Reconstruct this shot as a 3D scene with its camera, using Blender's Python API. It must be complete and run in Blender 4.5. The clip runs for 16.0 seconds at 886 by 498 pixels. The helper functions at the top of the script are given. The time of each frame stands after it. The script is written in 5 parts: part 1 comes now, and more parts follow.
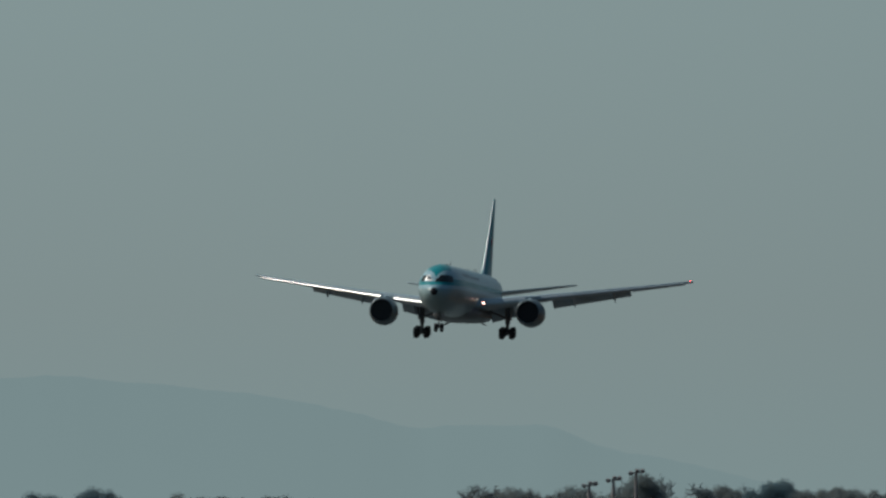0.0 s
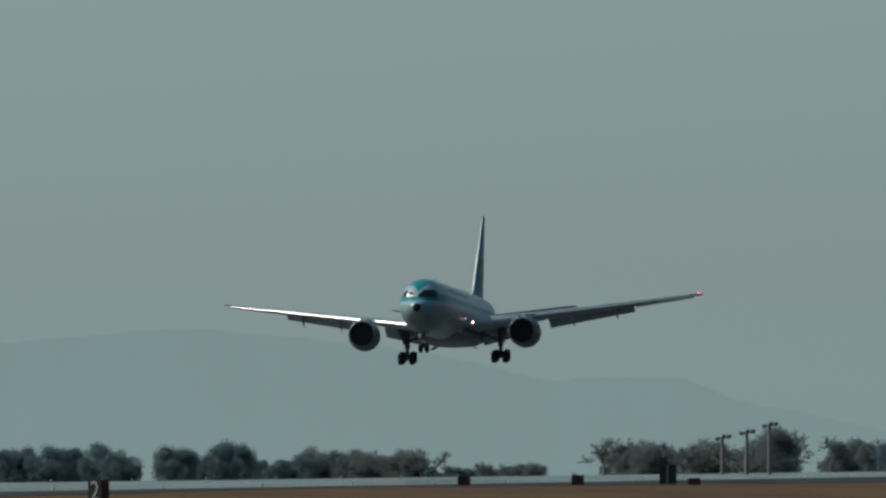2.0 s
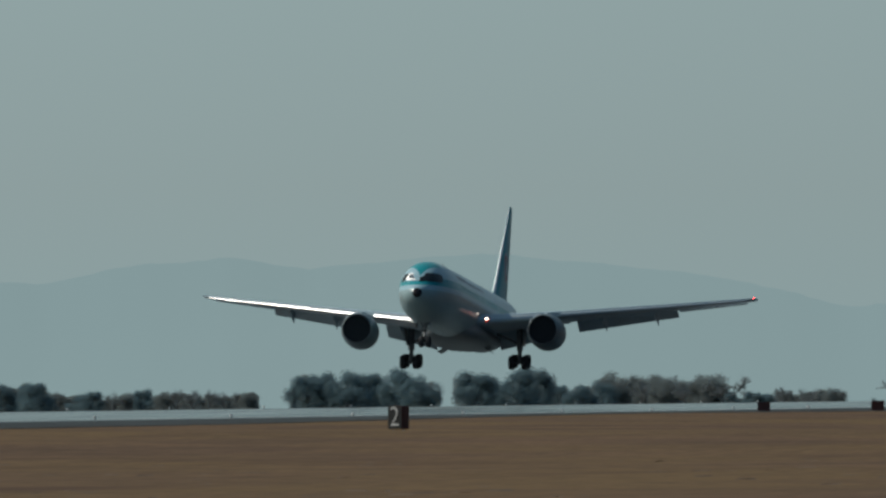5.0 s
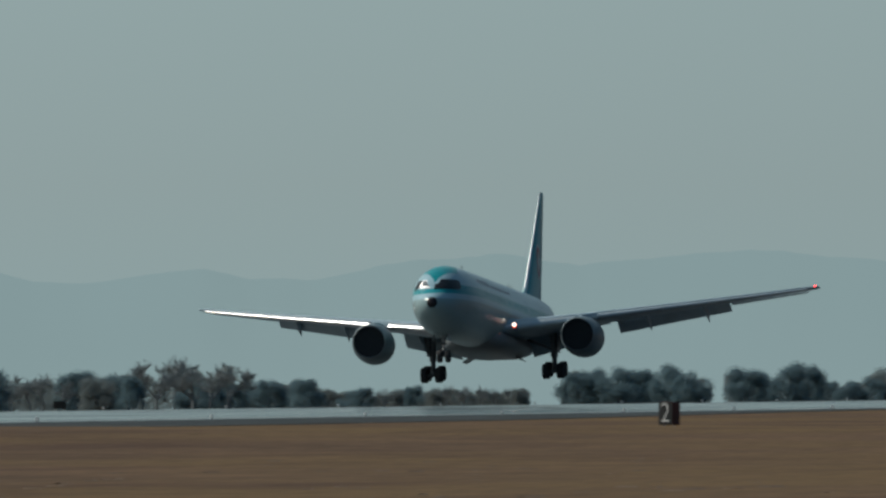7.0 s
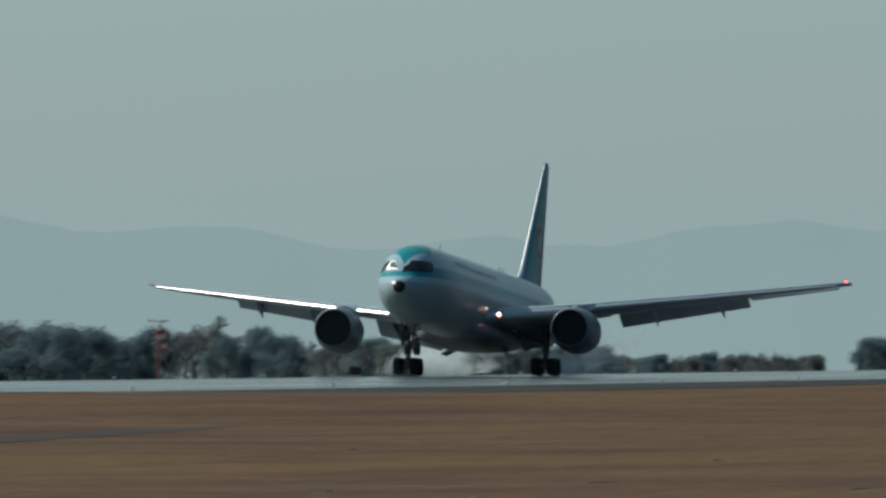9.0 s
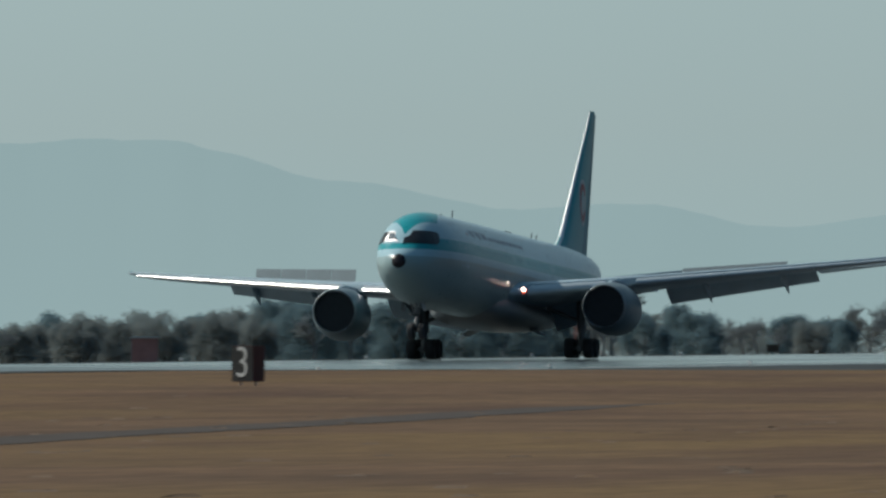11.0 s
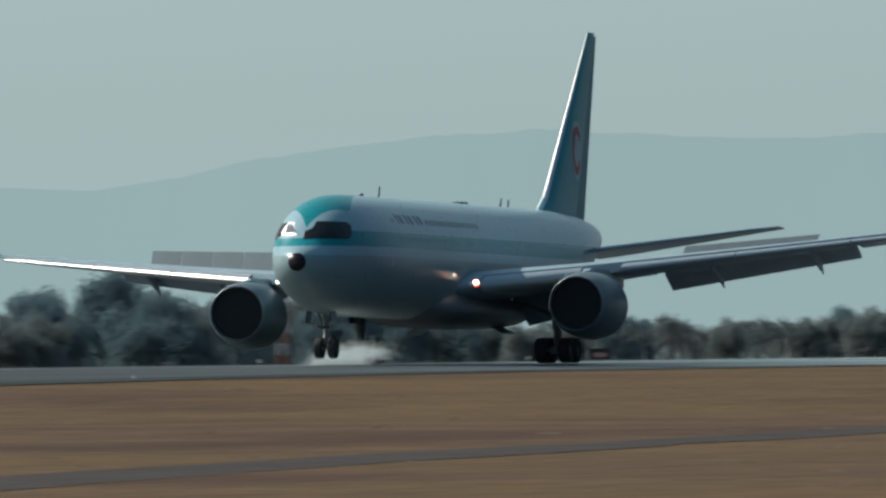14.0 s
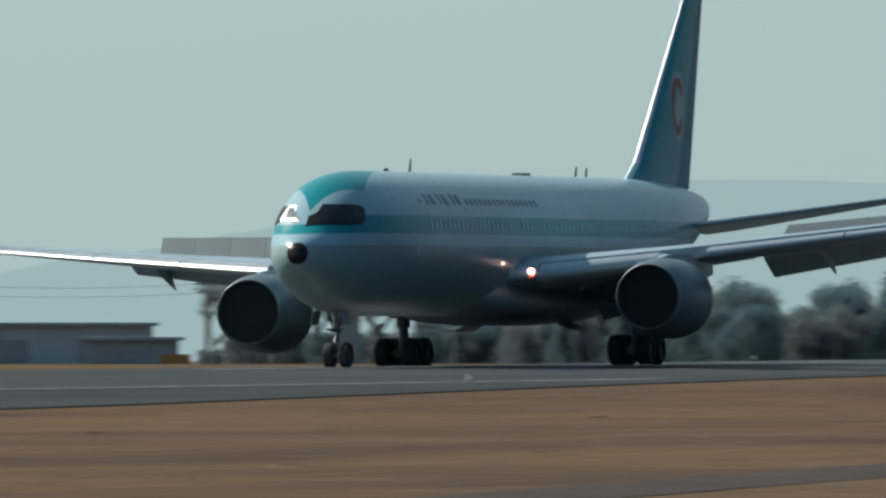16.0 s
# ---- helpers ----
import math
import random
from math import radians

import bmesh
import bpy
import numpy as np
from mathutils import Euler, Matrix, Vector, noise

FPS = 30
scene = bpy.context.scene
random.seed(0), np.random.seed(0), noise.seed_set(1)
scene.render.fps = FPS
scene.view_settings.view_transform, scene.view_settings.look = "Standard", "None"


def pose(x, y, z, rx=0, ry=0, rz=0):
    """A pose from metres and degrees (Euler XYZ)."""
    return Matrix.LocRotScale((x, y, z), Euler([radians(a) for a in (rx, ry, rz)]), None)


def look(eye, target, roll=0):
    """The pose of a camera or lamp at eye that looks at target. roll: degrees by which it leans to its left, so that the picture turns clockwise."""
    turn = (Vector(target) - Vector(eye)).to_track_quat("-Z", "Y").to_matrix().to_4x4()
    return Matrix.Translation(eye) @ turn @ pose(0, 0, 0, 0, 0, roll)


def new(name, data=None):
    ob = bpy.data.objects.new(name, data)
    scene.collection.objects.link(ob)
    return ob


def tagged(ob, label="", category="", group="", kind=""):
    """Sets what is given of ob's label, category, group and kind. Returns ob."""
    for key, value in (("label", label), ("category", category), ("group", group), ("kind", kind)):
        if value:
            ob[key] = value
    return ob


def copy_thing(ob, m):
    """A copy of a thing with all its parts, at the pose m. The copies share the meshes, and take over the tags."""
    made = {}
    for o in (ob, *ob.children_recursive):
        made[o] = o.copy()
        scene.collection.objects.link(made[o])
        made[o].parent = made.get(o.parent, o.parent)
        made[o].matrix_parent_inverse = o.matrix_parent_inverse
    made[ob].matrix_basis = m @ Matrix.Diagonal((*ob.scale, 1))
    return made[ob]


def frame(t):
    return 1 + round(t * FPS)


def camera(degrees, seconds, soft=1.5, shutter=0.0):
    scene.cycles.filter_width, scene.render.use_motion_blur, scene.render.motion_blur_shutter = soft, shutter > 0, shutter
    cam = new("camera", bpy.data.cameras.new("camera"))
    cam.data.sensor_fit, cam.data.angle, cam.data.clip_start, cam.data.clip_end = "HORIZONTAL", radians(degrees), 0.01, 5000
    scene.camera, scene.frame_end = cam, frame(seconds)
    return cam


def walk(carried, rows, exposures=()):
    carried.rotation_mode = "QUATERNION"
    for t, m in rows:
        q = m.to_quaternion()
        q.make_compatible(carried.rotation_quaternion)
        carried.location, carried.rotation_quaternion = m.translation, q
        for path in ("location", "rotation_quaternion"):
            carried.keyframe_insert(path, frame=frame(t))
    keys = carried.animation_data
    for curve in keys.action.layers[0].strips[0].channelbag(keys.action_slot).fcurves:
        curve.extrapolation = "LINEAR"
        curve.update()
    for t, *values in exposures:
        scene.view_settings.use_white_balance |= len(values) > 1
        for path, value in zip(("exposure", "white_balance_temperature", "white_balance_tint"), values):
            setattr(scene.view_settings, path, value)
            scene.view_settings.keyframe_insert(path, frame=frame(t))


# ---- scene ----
# The camera stands on a tripod 2.3 m above the grass and pans; bearings count to the left of +Y.
EYE = (0.0, 0.0, 2.3)
cam = camera(3.1541, 16.0, soft=2.6, shutter=0.5)
# seconds, bearing, tilt, in degrees
CAMERA_ROWS = [
    (0, 5.7688, 0.9001),
    (0.5, 5.9049, 0.8639),
    (1, 6.0307, 0.8124),
    (1.5, 6.1146, 0.7795),
    (2, 6.2441, 0.7319),
    (2.5, 6.3358, 0.6778),
    (3, 6.4652, 0.6218),
    (3.5, 6.6277, 0.5686),
    (4, 6.8579, 0.5261),
    (4.5, 7.0868, 0.4829),
    (4.7, 7.1950, 0.4760),
    (5.1, 7.3474, 0.4644),
    (5.75, 7.6457, 0.4617),
    (6.4, 7.9622, 0.4613),
    (7, 8.2757, 0.4528),
    (7.5, 8.5112, 0.4183),
    (8, 8.6843, 0.4061),
    (8.5, 8.8899, 0.4050),
    (9, 9.3274, 0.3318),
    (9.5, 9.7267, 0.2711),
    (10.1, 10.1339, 0.2573),
    (10.75, 10.6076, 0.2535),
    (11.4, 11.1257, 0.2504),
    (11.8, 11.4620, 0.2480),
    (12, 11.6607, 0.2455),
    (12.5, 12.0834, 0.2584),
    (13, 12.5529, 0.2495),
    (13.5, 13.0425, 0.2377),
    (14, 13.6351, 0.2307),
    (14.5, 14.3398, 0.2211),
    (15, 15.0050, 0.1891),
    (15.5, 15.6788, 0.1982),
    (16, 16.4993, 0.2036),
]
walk(cam, [(t, pose(*EYE, 90 + tilt, 0, turn)) for t, turn, tilt in CAMERA_ROWS],
     exposures=[(0.0, -0.50), (1.5, -0.46), (3.5, -0.26), (7.0, -0.17), (9.0, -0.02), (9.6, 0.11), (11.8, 0.13), (12.5, 0.11), (14.5, 0.27), (16.0, 0.36)])

# ---- world and sun ----
SUN_AZIMUTH, SUN_HEIGHT = 82.0, 40.0   # degrees to the left of +Y, degrees above the horizon
world = bpy.data.worlds.new("hazy_sky")
scene.world = world
world.use_nodes = True
wn, wl = world.node_tree.nodes, world.node_tree.links
wn.clear()
sky = wn.new("ShaderNodeTexSky")
sky.sky_type, sky.sun_disc = "NISHITA", False
sky.sun_elevation, sky.sun_rotation = radians(SUN_HEIGHT), radians(-SUN_AZIMUTH)
sky.dust_density, sky.air_density = 4.0, 1.5
dim = wn.new("ShaderNodeVectorMath")
dim.operation = "SCALE"
dim.inputs["Scale"].default_value = 0.06
coord = wn.new("ShaderNodeTexCoord")
split = wn.new("ShaderNodeSeparateXYZ")
rise = wn.new("ShaderNodeMapRange")
rise.inputs["From Min"].default_value, rise.inputs["From Max"].default_value = 0.0, 0.030
haze = wn.new("ShaderNodeValToRGB")
haze.color_ramp.elements[0].color = (0.258, 0.352, 0.360, 1)
haze.color_ramp.elements[1].color = (0.280, 0.375, 0.382, 1)
mid = haze.color_ramp.elements.new(0.40)
mid.color = (0.268, 0.346, 0.350, 1)
blend = wn.new("ShaderNodeMix")
blend.data_type = "RGBA"
blend.inputs["Factor"].default_value = 0.88
# the haze is brightest towards the sun
toward = wn.new("ShaderNodeVectorMath")
toward.operation = "DOT_PRODUCT"
toward.inputs[1].default_value = (-math.sin(radians(SUN_AZIMUTH)), math.cos(radians(SUN_AZIMUTH)), 0.0)
bright = wn.new("ShaderNodeMapRange")
bright.inputs["From Min"].default_value, bright.inputs["From Max"].default_value = -1.0, 1.0
bright.inputs["To Min"].default_value, bright.inputs["To Max"].default_value = 0.58, 1.64
side = wn.new("ShaderNodeMapRange")
side.inputs["From Min"].default_value, side.inputs["From Max"].default_value = -0.75, 0.22
# and gives way to deeper blue overhead
high = wn.new("ShaderNodeMapRange")
high.inputs["From Min"].default_value, high.inputs["From Max"].default_value = 0.06, 0.75
high.inputs["To Min"].default_value, high.inputs["To Max"].default_value = 1.0, 0.25
both = wn.new("ShaderNodeMath")
both.operation = "MULTIPLY"
hue = wn.new("ShaderNodeMix")
hue.data_type = "RGBA"
hue.inputs["A"].default_value = (0.034, 0.105, 0.195, 1)
lit = wn.new("ShaderNodeVectorMath")
lit.operation = "SCALE"
back = wn.new("ShaderNodeBackground")
wout = wn.new("ShaderNodeOutputWorld")
wl.new(sky.outputs["Color"], dim.inputs[0])
wl.new(coord.outputs["Generated"], split.inputs[0])
wl.new(split.outputs["Z"], rise.inputs["Value"])
wl.new(rise.outputs["Result"], haze.inputs["Fac"])
wl.new(dim.outputs["Vector"], blend.inputs["A"])
wl.new(coord.outputs["Generated"], toward.inputs[0])
wl.new(toward.outputs["Value"], bright.inputs["Value"])
wl.new(toward.outputs["Value"], side.inputs["Value"])
wl.new(split.outputs["Z"], high.inputs["Value"])
wl.new(side.outputs["Result"], both.inputs[0])
wl.new(high.outputs["Result"], both.inputs[1])
wl.new(both.outputs[0], hue.inputs["Factor"])
wl.new(haze.outputs["Color"], hue.inputs["B"])
wl.new(hue.outputs["Result"], lit.inputs[0])
wl.new(bright.outputs["Result"], lit.inputs["Scale"])
wl.new(lit.outputs["Vector"], blend.inputs["B"])
wl.new(blend.outputs["Result"], back.inputs["Color"])
wl.new(back.outputs["Background"], wout.inputs["Surface"])

sun_data = bpy.data.lights.new("sun", "SUN")
sun_data.energy, sun_data.angle, sun_data.color = 3.4, radians(0.6), (1.0, 0.93, 0.82)
sun = new("sun", sun_data)
sa, sh = radians(SUN_AZIMUTH), radians(SUN_HEIGHT)
sun.matrix_world = look((-math.sin(sa) * math.cos(sh) * 300, math.cos(sa) * math.cos(sh) * 300, math.sin(sh) * 300), (0, 0, 0))


# ---- materials ----
def material(name, color, rough=0.6, metal=0.0, vary=0.15, scale=1.0, bump=0.0, fine=8.0, stretch=(1, 1, 1), coat=0.0, dark=None):
    """A surface with two scales of variation in colour, roughness and relief."""
    m = bpy.data.materials.new(name)
    m.use_nodes = True
    n, l = m.node_tree.nodes, m.node_tree.links
    b = n["Principled BSDF"]
    tc, mp = n.new("ShaderNodeTexCoord"), n.new("ShaderNodeMapping")
    mp.inputs["Scale"].default_value = stretch
    l.new(tc.outputs["Object"], mp.inputs["Vector"])
    big, small = n.new("ShaderNodeTexNoise"), n.new("ShaderNodeTexNoise")
    big.inputs["Scale"].default_value, big.inputs["Detail"].default_value = scale, 4
    small.inputs["Scale"].default_value, small.inputs["Detail"].default_value = scale * fine, 3
    l.new(mp.outputs["Vector"], big.inputs["Vector"])
    l.new(mp.outputs["Vector"], small.inputs["Vector"])
    add = n.new("ShaderNodeMath")
    add.operation = "MULTIPLY_ADD"
    add.inputs[1].default_value = 0.4
    l.new(small.outputs["Fac"], add.inputs[0])
    l.new(big.outputs["Fac"], add.inputs[2])
    rng = n.new("ShaderNodeMapRange")
    rng.inputs["From Min"].default_value, rng.inputs["From Max"].default_value = 0.45, 0.95
    l.new(add.outputs[0], rng.inputs["Value"])
    mix = n.new("ShaderNodeMix")
    mix.data_type = "RGBA"
    low = dark or tuple(c * (1 - vary) for c in color)
    mix.inputs["A"].default_value = (*low, 1)
    mix.inputs["B"].default_value = (*(min(1, c * (1 + vary)) for c in color), 1)
    l.new(rng.outputs["Result"], mix.inputs["Factor"])
    l.new(mix.outputs["Result"], b.inputs["Base Color"])
    rr = n.new("ShaderNodeMapRange")
    rr.inputs["To Min"].default_value, rr.inputs["To Max"].default_value = max(0.02, rough - 0.08), min(1, rough + 0.08)
    l.new(small.outputs["Fac"], rr.inputs["Value"])
    l.new(rr.outputs["Result"], b.inputs["Roughness"])
    b.inputs["Metallic"].default_value = metal
    b.inputs["Coat Weight"].default_value = coat
    if bump:
        bp = n.new("ShaderNodeBump")
        bp.inputs["Strength"].default_value, bp.inputs["Distance"].default_value = 0.6, bump
        l.new(add.outputs[0], bp.inputs["Height"])
        l.new(bp.outputs["Normal"], b.inputs["Normal"])
    return m


def glow(name, color, strength):
    m = bpy.data.materials.new(name)
    m.use_nodes = True
    b = m.node_tree.nodes["Principled BSDF"]
    b.inputs["Base Color"].default_value = (*color, 1)
    b.inputs["Emission Color"].default_value = (*color, 1)
    b.inputs["Emission Strength"].default_value = strength
    return m


TEAL = (0.006, 0.255, 0.295)
WHITE = material("white_aircraft_paint", (0.48, 0.60, 0.66), 0.28, vary=0.05, scale=0.5, coat=0.3)
TEAL_PAINT = material("teal_aircraft_paint", (0.015, 0.29, 0.33), 0.40, vary=0.08, scale=0.5)
TEAL_PAINT.node_tree.nodes["Principled BSDF"].inputs["Specular IOR Level"].default_value = 0.32
GREY = material("grey_wing_paint", (0.33, 0.44, 0.51), 0.42, vary=0.10, scale=0.6)
# light grey paint, darkened to hold the shade under the body
BELLY = material("shade_dark_belly_paint", (0.18, 0.20, 0.215), 0.40, vary=0.12, scale=0.5)
POLISHED = material("polished_aluminium", (0.70, 0.71, 0.72), 0.41, 1.0, vary=0.05, scale=0.8)
SPOILER_PAINT = material("spoiler_grey_paint", (0.13, 0.17, 0.19), 0.9, vary=0.1, scale=0.6)
# shaded copy of the polished slat metal, for the port wing
SHADED_METAL = material("shaded_slat_aluminium", (0.40, 0.47, 0.51), 0.50, 0.3, vary=0.08, scale=0.8)
# lip metal is darkened, with the shade on it in the colour
LIP_METAL = material("shaded_lip_metal", (0.20, 0.235, 0.26), 0.45, 0.5, vary=0.12, scale=0.8)
STEEL = material("gear_steel", (0.12, 0.13, 0.14), 0.45, 0.3, vary=0.2, scale=3)
WHEEL_METAL = material("dark_wheel_metal", (0.055, 0.057, 0.06), 0.6, 0.2, vary=0.2, scale=3)
RUBBER = material("tyre_rubber", (0.028, 0.030, 0.034), 0.8, vary=0.2, scale=4)
# near-black colours put the intake's shade into duct, fan and spinner
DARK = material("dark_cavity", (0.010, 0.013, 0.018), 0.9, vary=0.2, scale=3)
FANMETAL = material("shade_black_fan_metal", (0.014, 0.014, 0.016), 0.6, 0.2, vary=0.2, scale=3)
BLACK = material("black_paint", (0.012, 0.010, 0.014), 0.35, vary=0.2, scale=2)
GLASS = material("cockpit_glass", (0.012, 0.013, 0.016), 0.30, vary=0.1, scale=2)
SUNLIT_RIM = material("sunlit_window_rim", (0.88, 0.87, 0.87), 0.50, 0.5, vary=0.05, scale=2)
PANE_GREY = material("skylit_windshield_glass", (0.16, 0.19, 0.21), 0.2, vary=0.1, scale=2)
PANE = material("cabin_window", (0.22, 0.46, 0.50), 0.2, vary=0.2, scale=2)
INK = material("dark_blue_lettering", (0.07, 0.10, 0.18), 0.4, vary=0.1)
RED = material("red_paint", (0.34, 0.07, 0.07), 0.5, vary=0.15)
HOT = material("nozzle_steel", (0.10, 0.09, 0.085), 0.4, 0.8, vary=0.2, scale=3)
LAMP = glow("landing_light", (1.0, 0.74, 0.62), 7)
LAMP_BLOOM = glow("lamp_red_bloom", (1.0, 0.12, 0.07), 0.9)
LAMP_SMALL = glow("turnoff_light", (1.0, 0.85, 0.7), 0.9)
NAV_RED = glow("red_navigation_light", (1.0, 0.03, 0.03), 9)


def livery():
    """White body, teal window stripe and crest, grey belly, black nose tip."""
    # white, and the grey below it, are tinted blue for skylit shade
    m = material("fuselage_livery", (0.315, 0.485, 0.555), 0.30, vary=0.04, scale=0.5)
    n, l = m.node_tree.nodes, m.node_tree.links
    b = n["Principled BSDF"]
    base = b.inputs["Base Color"].links[0].from_socket
    tc, sp = n.new("ShaderNodeTexCoord"), n.new("ShaderNodeSeparateXYZ")
    l.new(tc.outputs["Object"], sp.inputs[0])
    X, Y, Z = sp.outputs["X"], sp.outputs["Y"], sp.outputs["Z"]

    def calc(op, a, c=0.0):
        k = n.new("ShaderNodeMath")
        k.operation = op
        for i, v in enumerate((a, c)):
            if isinstance(v, (int, float)):
                k.inputs[i].default_value = v
            else:
                l.new(v, k.inputs[i])
        return k.outputs[0]

    def paint(under, fac, color):
        k = n.new("ShaderNodeMix")
        k.data_type = "RGBA"
        l.new(fac, k.inputs["Factor"])
        l.new(under, k.inputs["A"])
        k.inputs["B"].default_value = (*color, 1)
        return k.outputs["Result"]

    back_of_nose = calc("ADD", Y, 29.2)
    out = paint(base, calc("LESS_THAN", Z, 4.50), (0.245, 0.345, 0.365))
    low_edge = 4.92
    high_edge = calc("MINIMUM", 5.60, calc("ADD", 5.27, calc("MULTIPLY", calc("MAXIMUM", calc("SUBTRACT", back_of_nose, 2.4), 0.0), 0.45)))
    stripe = calc("MULTIPLY", calc("GREATER_THAN", Z, low_edge), calc("LESS_THAN", Z, high_edge))
    out = paint(out, stripe, TEAL)
    wide = calc("MINIMUM", calc("MULTIPLY", calc("SUBTRACT", back_of_nose, 1.75), 0.54), 1.30)
    thin = calc("MAXIMUM", calc("SUBTRACT", 1.30, calc("MULTIPLY", calc("SUBTRACT", back_of_nose, 4.4), 0.21)), 0.12)
    wide = calc("MINIMUM", wide, thin)
    crest = calc("MULTIPLY", calc("LESS_THAN", calc("ABSOLUTE", X), wide), calc("GREATER_THAN", Z, 5.5))
    out = paint(out, crest, TEAL)
    dz = calc("SUBTRACT", Z, 4.20)
    r2 = calc("ADD", calc("MULTIPLY", dz, dz), calc("MULTIPLY", X, X))
    tip = calc("MULTIPLY", calc("LESS_THAN", r2, 0.16), calc("LESS_THAN", back_of_nose, 1.0))
    out = paint(out, tip, (0.012, 0.008, 0.012))
    l.new(out, b.inputs["Base Color"])
    b.inputs["Specular IOR Level"].default_value = 0.32
    return m


LIVERY = livery()


# ---- building helpers ----
def part(name, bm, mat, parent=None, label="", smooth=True):
    me = bpy.data.meshes.new(name)
    bmesh.ops.recalc_face_normals(bm, faces=bm.faces)
    bm.to_mesh(me)
    bm.free()
    me.materials.append(mat)
    if smooth:
        me.shade_smooth()
        me.set_sharp_from_angle(angle=radians(38))
    ob = new(name, me)
    ob.parent = parent
    return tagged(ob, label)


def share(name, me, parent, m, label=""):
    """Another object on the same mesh."""
    ob = new(name, me)
    ob.parent = parent
    ob.matrix_basis = m
    return tagged(ob, label)


def loft(bm, rings, close=True, caps=True):
    vs = [[bm.verts.new(p) for p in r] for r in rings]
    for a, b in zip(vs, vs[1:]):
        k = len(a)
        for i in range(k if close else k - 1):
            j = (i + 1) % k
            try:
                bm.faces.new((a[i], a[j], b[j], b[i]))
            except ValueError:
                pass
    if caps:
        for r in (vs[0], vs[-1]):
            try:
                bm.faces.new(r)
            except ValueError:
                pass
    return bm


def box(bm, size, m=None, bevel=0.0):
    r = bmesh.ops.create_cube(bm, size=1.0, matrix=(m or Matrix()) @ Matrix.Diagonal((*size, 1)))
    if bevel:
        vs = set(r["verts"])
        bmesh.ops.bevel(bm, geom=[e for e in bm.edges if e.verts[0] in vs and e.verts[1] in vs], offset=bevel, segments=2, affect="EDGES")
    return bm


def tube(bm, a, b, ra, rb=None, k=12):
    a, b = Vector(a), Vector(b)
    rb = ra if rb is None else rb
    q = (b - a).to_track_quat("Z", "Y")
    rings = []
    for p, r in ((a, ra), (b, rb)):
        rings.append([p + q @ Vector((r * math.cos(i * math.tau / k), r * math.sin(i * math.tau / k), 0)) for i in range(k)])
    return loft(bm, rings)


def lathe(bm, profile, k=48, axis="y", caps=False):
    """Turn (along, radius) pairs about the y axis, or the x axis."""
    rings = []
    for s, r in profile:
        c = [(r * math.cos(i * math.tau / k), r * math.sin(i * math.tau / k)) for i in range(k)]
        rings.append([(u, s, v) if axis == "y" else (s, u, v) for u, v in c])
    return loft(bm, rings, caps=caps)


def at(x, y, z):
    """A place on the aircraft: metres behind the nose, to port, above the wheels' foot."""
    return Vector((y, x - 29.2, z))


# ---- the ground ----
def lerp_table(table, v):
    for (a, fa), (b, fb) in zip(table, table[1:]):
        if v <= b:
            s = max(0.0, (v - a) / (b - a))
            return fa + (fb - fa) * s
    return table[-1][1]


FALL = [(3.5, 0.00218), (5.0, 0.00217), (7.0, 0.0020), (7.8, 0.00196), (8.8, 0.00227), (10.1, 0.00259), (10.7, 0.00262), (12.0, 0.00276), (13.5, 0.0031), (15.0, 0.00350), (15.7, 0.00366), (16.4, 0.0037), (17.5, 0.0036), (24, 0.0036)]
SWELL = [(150, -0.05), (400, -0.32), (470, -0.34), (545, -0.28), (600, -0.05), (650, 0.19), (720, 0.0), (840, -0.40), (1040, -0.65), (1450, -1.1), (2000, -1.5), (3000, -2.0)]


# the ground along the runway's near edge
EDGE = [(150, -0.05), (300, -0.30), (400, -0.58), (417, -0.55), (432, -0.42), (457, -0.28), (485, -0.08), (531, 0.10), (578, 0.18), (650, 0.19), (720, 0.02), (800, -0.30), (840, -0.36), (965, -0.36), (1100, -0.18), (1166, -0.13), (1290, -0.25), (1450, -0.40), (2000, -0.9), (3000, -1.5)]


def place(bearing, d):
    a = radians(0.0169 + 1.01191 * bearing)
    return -math.sin(a) * d, math.cos(a) * d


def ground_z(x, y):
    """Level round the runway, a low swell in the grass before it, and a field that falls away behind it."""
    z = 0.0
    if x < -203 and y > 50:
        d, b = math.hypot(x, y), math.degrees(math.atan2(-x, y))
        z = min(-0.5, 2.3 - lerp_table(FALL, b) * d)
    elif x < -203:
        z = -0.5
    elif x < -149.5:
        z = -0.8
    elif x < -20:
        s = min(1.0, (x + 149.5) / 10)
        edge = max(0.0, min(1.0, (-90 - x) / 20))
        rise = lerp_table(SWELL, y) * (1 - edge) + lerp_table(EDGE, y) * edge
        z = (-0.3 * (1 - s) + rise * s) * min(1.0, (-20 - x) / 40) - (0.1 if x < -136.2 else 0)
    return z


